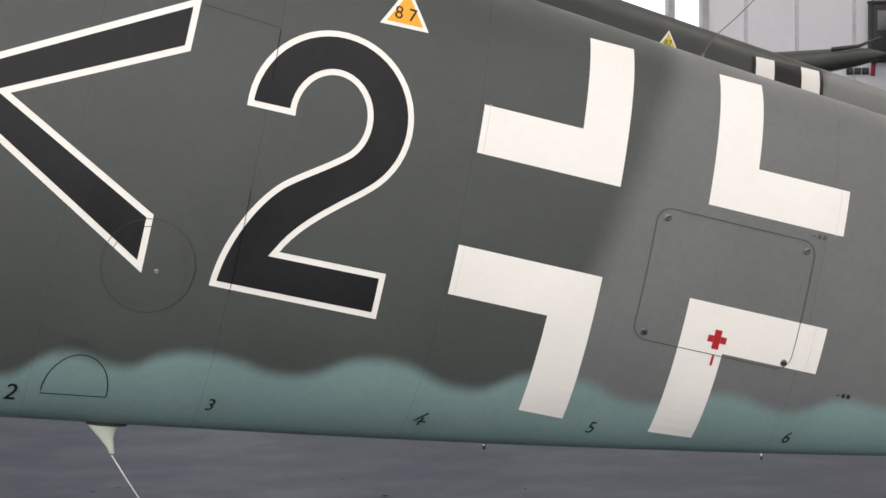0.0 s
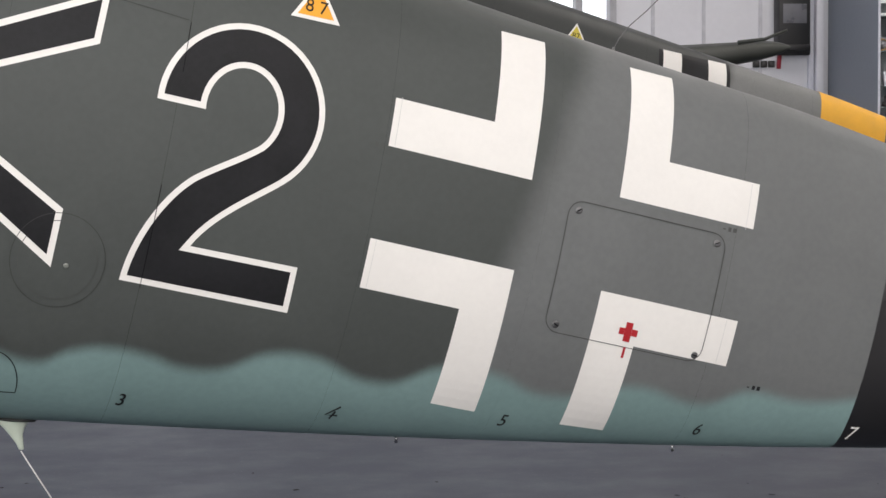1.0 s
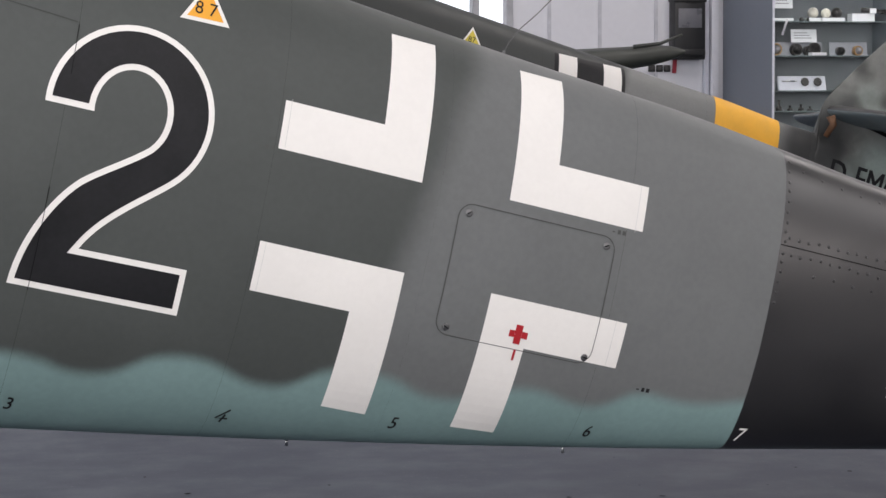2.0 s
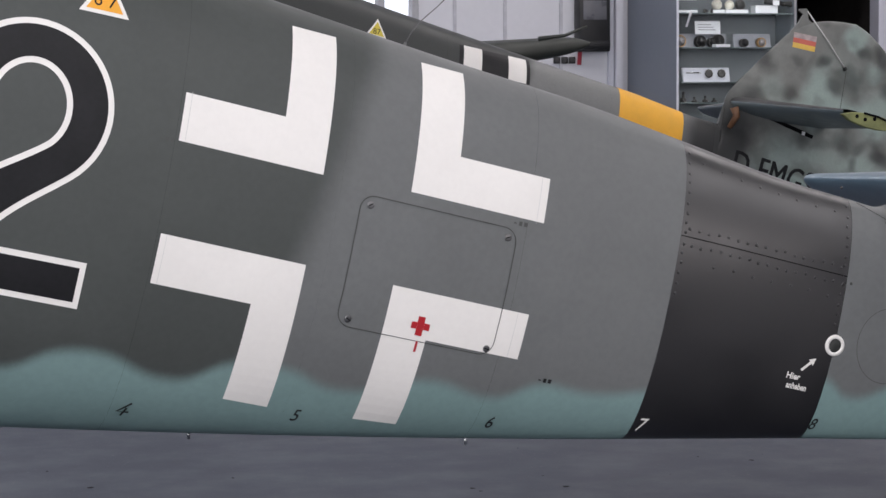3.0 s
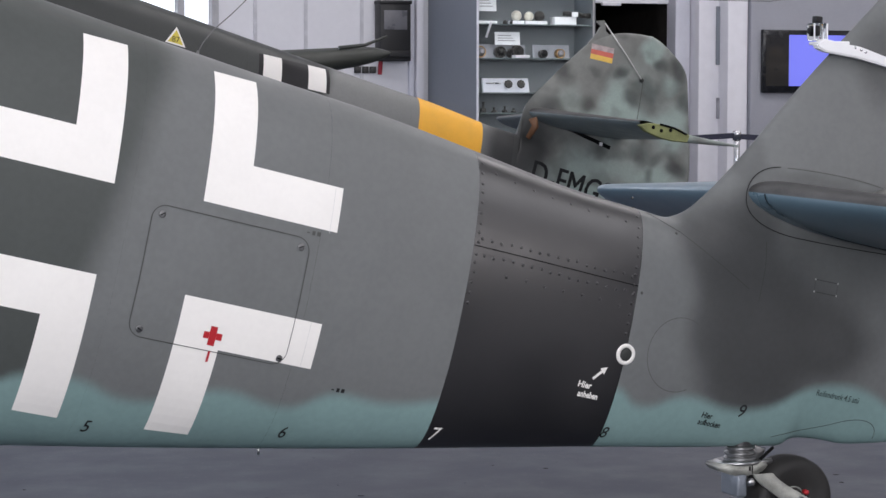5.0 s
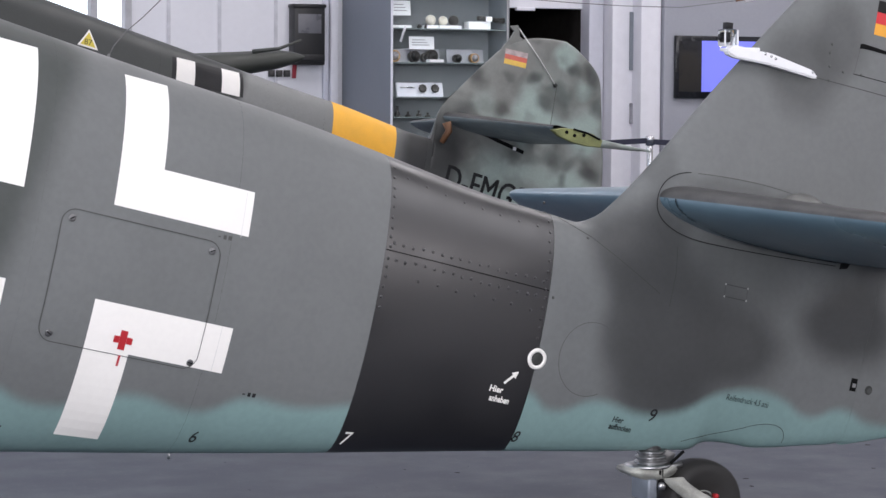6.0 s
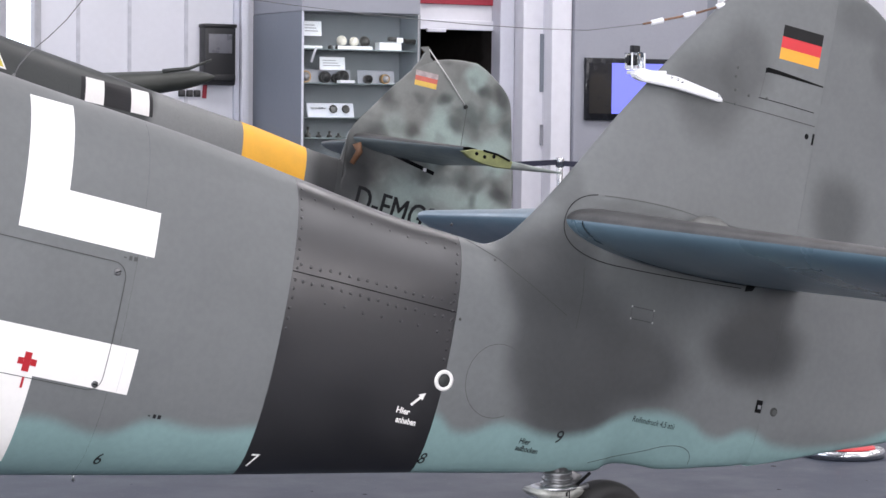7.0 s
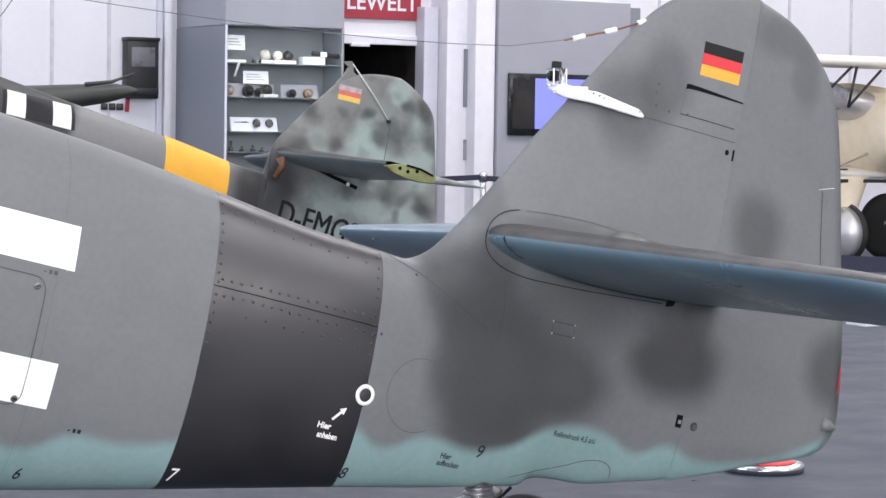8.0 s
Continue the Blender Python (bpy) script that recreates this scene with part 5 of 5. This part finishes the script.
part("bezel", box(-0.59, -0.05, -0.345, 0.59, -0.002, 0.345, 0.01), SCREEN_BLACK, screen)
part("picture", box(-0.26, -0.055, -0.27, 0.55, -0.051, 0.29), SCREEN_BLUE, screen, "lit blue picture", False)
part("dark_strip", box(-0.55, -0.055, -0.27, -0.262, -0.051, 0.29), SCREEN_BLACK, screen, "", False)


def stanchion(x, y, name="barrier_post", high=0.99):
    s = thing(name, pose(x, y, 0), "chromed barrier post with a round base", "barrier", "barrier posts")
    part("base", lathe([(0.150, 0), (0.152, 0.024), (0.146, 0.031), (0.03, 0.034)], 36), CHROME, s)
    part("post", lathe([(0.028, 0.02), (0.028, high - 0.09), (0.024, high - 0.085)], 24), CHROME, s)
    part("head", lathe([(0.04, high - 0.09), (0.04, high - 0.02), (0.034, high - 0.005), (0.006, high)], 24), CHROME, s)
    return s


def belt(a, b, z, name="barrier_belt", h=0.05, m=None):
    bm = bmesh.new()
    pts = [Vector(a).lerp(Vector(b), i / 12) for i in range(13)]
    rows = [[Vector((p.x, p.y + o, z + d - 0.05 * math.sin(math.pi * i / 12))) for d, o in ((0, -0.002), (h, -0.002), (h, 0.002), (0, 0.002))] for i, p in enumerate(pts)]
    bm = grid_mesh(rows, True)
    bmesh.ops.recalc_face_normals(bm, faces=bm.faces)
    ob = mesh_ob(name, bm, m or NAVY, False)
    return tagged(ob, "dark belt stretched between barrier posts", "barrier")


stanchion(10.95, 19.0, high=0.87)
stanchion(13.6, 18.6, high=0.87)
stanchion(8.2, 19.4, high=0.87)
belt((8.2, 19.4, 0), (10.95, 19.0, 0), 0.80)
belt((10.95, 19.0, 0), (13.6, 18.6, 0), 0.79)

# barrier behind the rudder, on chromed bases with red plates
base = stanchion(5.28, 6.98)
part("plate", lathe([(0.118, 0.0325), (0.115, 0.037), (0.03, 0.038)], 40), FLAG_RED, base, "red plate on the base")
stanchion(6.95, 7.4)
belt((5.28, 6.98, 0), (6.95, 7.4, 0), 0.76, h=0.06)
# white plate lying on the floor
plate = thing("floor_plate", pose(10.15, 12.25, 0), "small white plate on the floor", "plate")
part("slab", box(-0.22, -0.1, 0, 0.2, 0.1, 0.025, 0.004), CARD, plate)

# dark green wing tip with a probe, resting on a trestle behind the far fighter
wing = thing("stored_wing", pose(7.80, 20.0, 1.565), "dark green detached wing with a probe on a trestle", "wing")
rows = []
for i in range(33):
    s = i / 32
    x = -2.4 * s**2
    c = 0.30 + 0.55 * s * s
    tip = math.sqrt(max(0.02, 1 - max(0, 1 + x / 0.3) ** 2))
    rows.append([Vector((x, c * tip * q * 1.2 - 0.3, th * c * tip * 1.9 - 0.06 * s - 0.22 * s * s)) for q, th in ((0, 0), (0.1, 0.11), (0.3, 0.15), (0.6, 0.10), (1, 0.01), (0.6, -0.07), (0.3, -0.11), (0.1, -0.08))])
bm = grid_mesh(rows, True)
bm.verts.ensure_lookup_table()
bm.faces.new(bm.verts[:8])
bm.faces.new(bm.verts[-8:])
bmesh.ops.recalc_face_normals(bm, faces=bm.faces)
part("panel", bm, GREEN_WING, wing)
part("probe", tube([(-0.5, -0.32, 0.04), (-0.25, -0.32, 0.07), (-0.04, -0.32, 0.15)], 0.014, 8, (0.02, 0.010)), GREEN_WING, wing, "angled probe")
trestle = thing("trestle", pose(6.6, 20.0, 0), "plain steel trestle under a wing", "trestle")
part("beam", box(-0.06, -0.45, 1.26, 0.06, 0.6, 1.47, 0.006), GREY_PANEL, trestle, "", False)
for y in (-0.35, 0.5):
    part("leg", box(-0.03, y - 0.03, 0, 0.03, y + 0.03, 1.26, 0.004), GREY_PANEL, trestle, "", False)

# biplane at the hall's end


def biplane():
    root = thing("biplane", pose(15.27, 18.9, 0), "cream and silver biplane with black struts", "aircraft")
    rows = []
    for i in range(25):
        s = i / 24
        y = -1.3 + 4.6 * s
        r = 0.46 * (0.55 + 0.45 * math.sin(min(1.0, s * 2.6) * math.pi / 2)) * (1 - 0.75 * max(0, s - 0.35) / 0.65)
        rows.append([Vector((r * 0.9 * math.cos(a), y, 1.30 + r * math.sin(a) * (1.1 if math.sin(a) > 0 else 1.0))) for a in np.linspace(0, 2 * math.pi, 29)[:-1]])
    bm = grid_mesh(rows, True)
    bm.verts.ensure_lookup_table()
    bm.faces.new(bm.verts[:28])
    bm.faces.new(bm.verts[-28:])
    bmesh.ops.recalc_face_normals(bm, faces=bm.faces)
    part("fuselage", bm, CREAM, root)
    bm = bmesh.new()
    bmesh.ops.create_uvsphere(bm, u_segments=32, v_segments=20, radius=1.0)
    for v in bm.verts:
        v.co = Vector((-0.16 + 0.56 * v.co.x, -0.24 + 0.3 * v.co.y, 1.545 + 0.16 * v.co.z * (1 - 0.25 * v.co.x) - 0.09 * v.co.x))
    part("engine_cowl", bm, SILVER, root, "rounded silver engine cowling")
    bm = bmesh.new()
    bmesh.ops.create_uvsphere(bm, u_segments=24, v_segments=14, radius=1.0)
    for v in bm.verts:
        v.co = Vector((-0.66 + 0.24 * v.co.x, -0.30 + 0.2 * v.co.y, 1.64 + 0.15 * v.co.z))
    part("cowl_bulge", bm, GLASSY_GREY, root, "grey cylinder bulge of the cowling")

    def wing(z, half_span, y0, chord, name):
        rows = []
        for i in range(21):
            x = -half_span + 2 * half_span * i / 20
            t = math.sqrt(max(0.02, 1 - abs(x / half_span) ** 8))
            rows.append([Vector((x, y0 + chord * q * t, z + h * chord)) for q, h in ((0, 0.01), (0.04, 0.05), (0.25, 0.075), (0.6, 0.05), (1, 0), (0.6, -0.012), (0.25, -0.02), (0.04, -0.018))])
        bm = grid_mesh(rows, True)
        bm.verts.ensure_lookup_table()
        bm.faces.new(bm.verts[:8])
        bm.faces.new(bm.verts[-8:])
        bmesh.ops.recalc_face_normals(bm, faces=bm.faces)
        return part(name, bm, WING_WHITE, root)

    wing(1.96, 2.3, -0.75, 1.2, "upper_wing")
    wing(0.86, 2.3, -0.45, 1.15, "lower_wing")
    part("wing_stripe", box(-2.1, -0.468, 0.80, 2.1, -0.40, 0.835, 0.004), BLACK_PLASTIC, root, "dark strip under the wing edge", False)
    a, b, c, d = (-0.84, -0.6, 1.729), (-0.517, -0.6, 2.001), (-0.629, -0.6, 1.541), (-0.233, -0.6, 1.909)
    for p, q in ((a, b), (b, c), (c, d)):
        part("cabane_strut", tube([p, q], 0.014), BLACK_PLASTIC, root, "black cabane strut")
    for o in (0.0, 0.05):
        part("flying_wire", tube([(-0.72, -0.5, 0.93), (0.55, -0.5, 1.38 + o)], 0.0035), DARK_STEEL, root)
    part("wire_plate", box(-0.80, -0.52, 0.925, -0.55, -0.45, 0.94, 0.004), BLACK_PLASTIC, root, "dark wire anchor plate")
    rows = []
    for k in range(9):
        t = k / 8
        w = 0.20 - 0.09 * t
        rows.append([Vector((-0.40 - 0.06 * t + w * math.cos(g), -0.4 + 0.08 * math.sin(g), 0.86 - 0.36 * t)) for g in np.linspace(0, 2 * math.pi, 17)[:-1]])
    bm = grid_mesh(rows, True)
    bmesh.ops.recalc_face_normals(bm, faces=bm.faces)
    part("gear_leg", bm, CREAM, root, "tapered cream gear leg")
    m = pose(-0.48, -0.4, 0.30, 0, 90, 12)
    wheel = part("wheel", lathe([(0.16, -0.06), (0.22, -0.075), (0.26, -0.05), (0.30, 0), (0.26, 0.05), (0.22, 0.075), (0.16, 0.06)], 44, m), RUBBER, root, "black tyre with pale disc")
    part("wheel_disc", lathe([(0.27, -0.05), (0.25, -0.12), (0.18, -0.17), (0.08, -0.20), (0.01, -0.205)], 40, m), SILVER, wheel, "domed silver wheel disc")
    m = pose(0.06, -0.4, 0.36, 0, 90, 20)
    part("wheel", lathe([(0.10, -0.05), (0.22, -0.075), (0.30, -0.05), (0.335, 0), (0.30, 0.05), (0.22, 0.075), (0.10, 0.05), (0.01, 0.05)], 44, m), RUBBER, root, "black tyre")
    part("axle", tube([(-0.15, -0.62, 0.40), (0.1, -0.66, 0.36), (0.4, -0.62, 0.36)], 0.03), CHROME, root)
    part("spinner", lathe([(0.12, 0), (0.10, 0.12), (0.04, 0.22), (0.005, 0.25)], 24, pose(0, -1.3, 1.30, 90, 0, 0)), CHROME, root)
    part("propeller", moved(box(-0.06, -1.42, 0.45, 0.06, -1.38, 2.15, 0.015), Matrix.Translation((0, 0, 0))), BLACK_PLASTIC, root, "black propeller")
    return root


biplane()
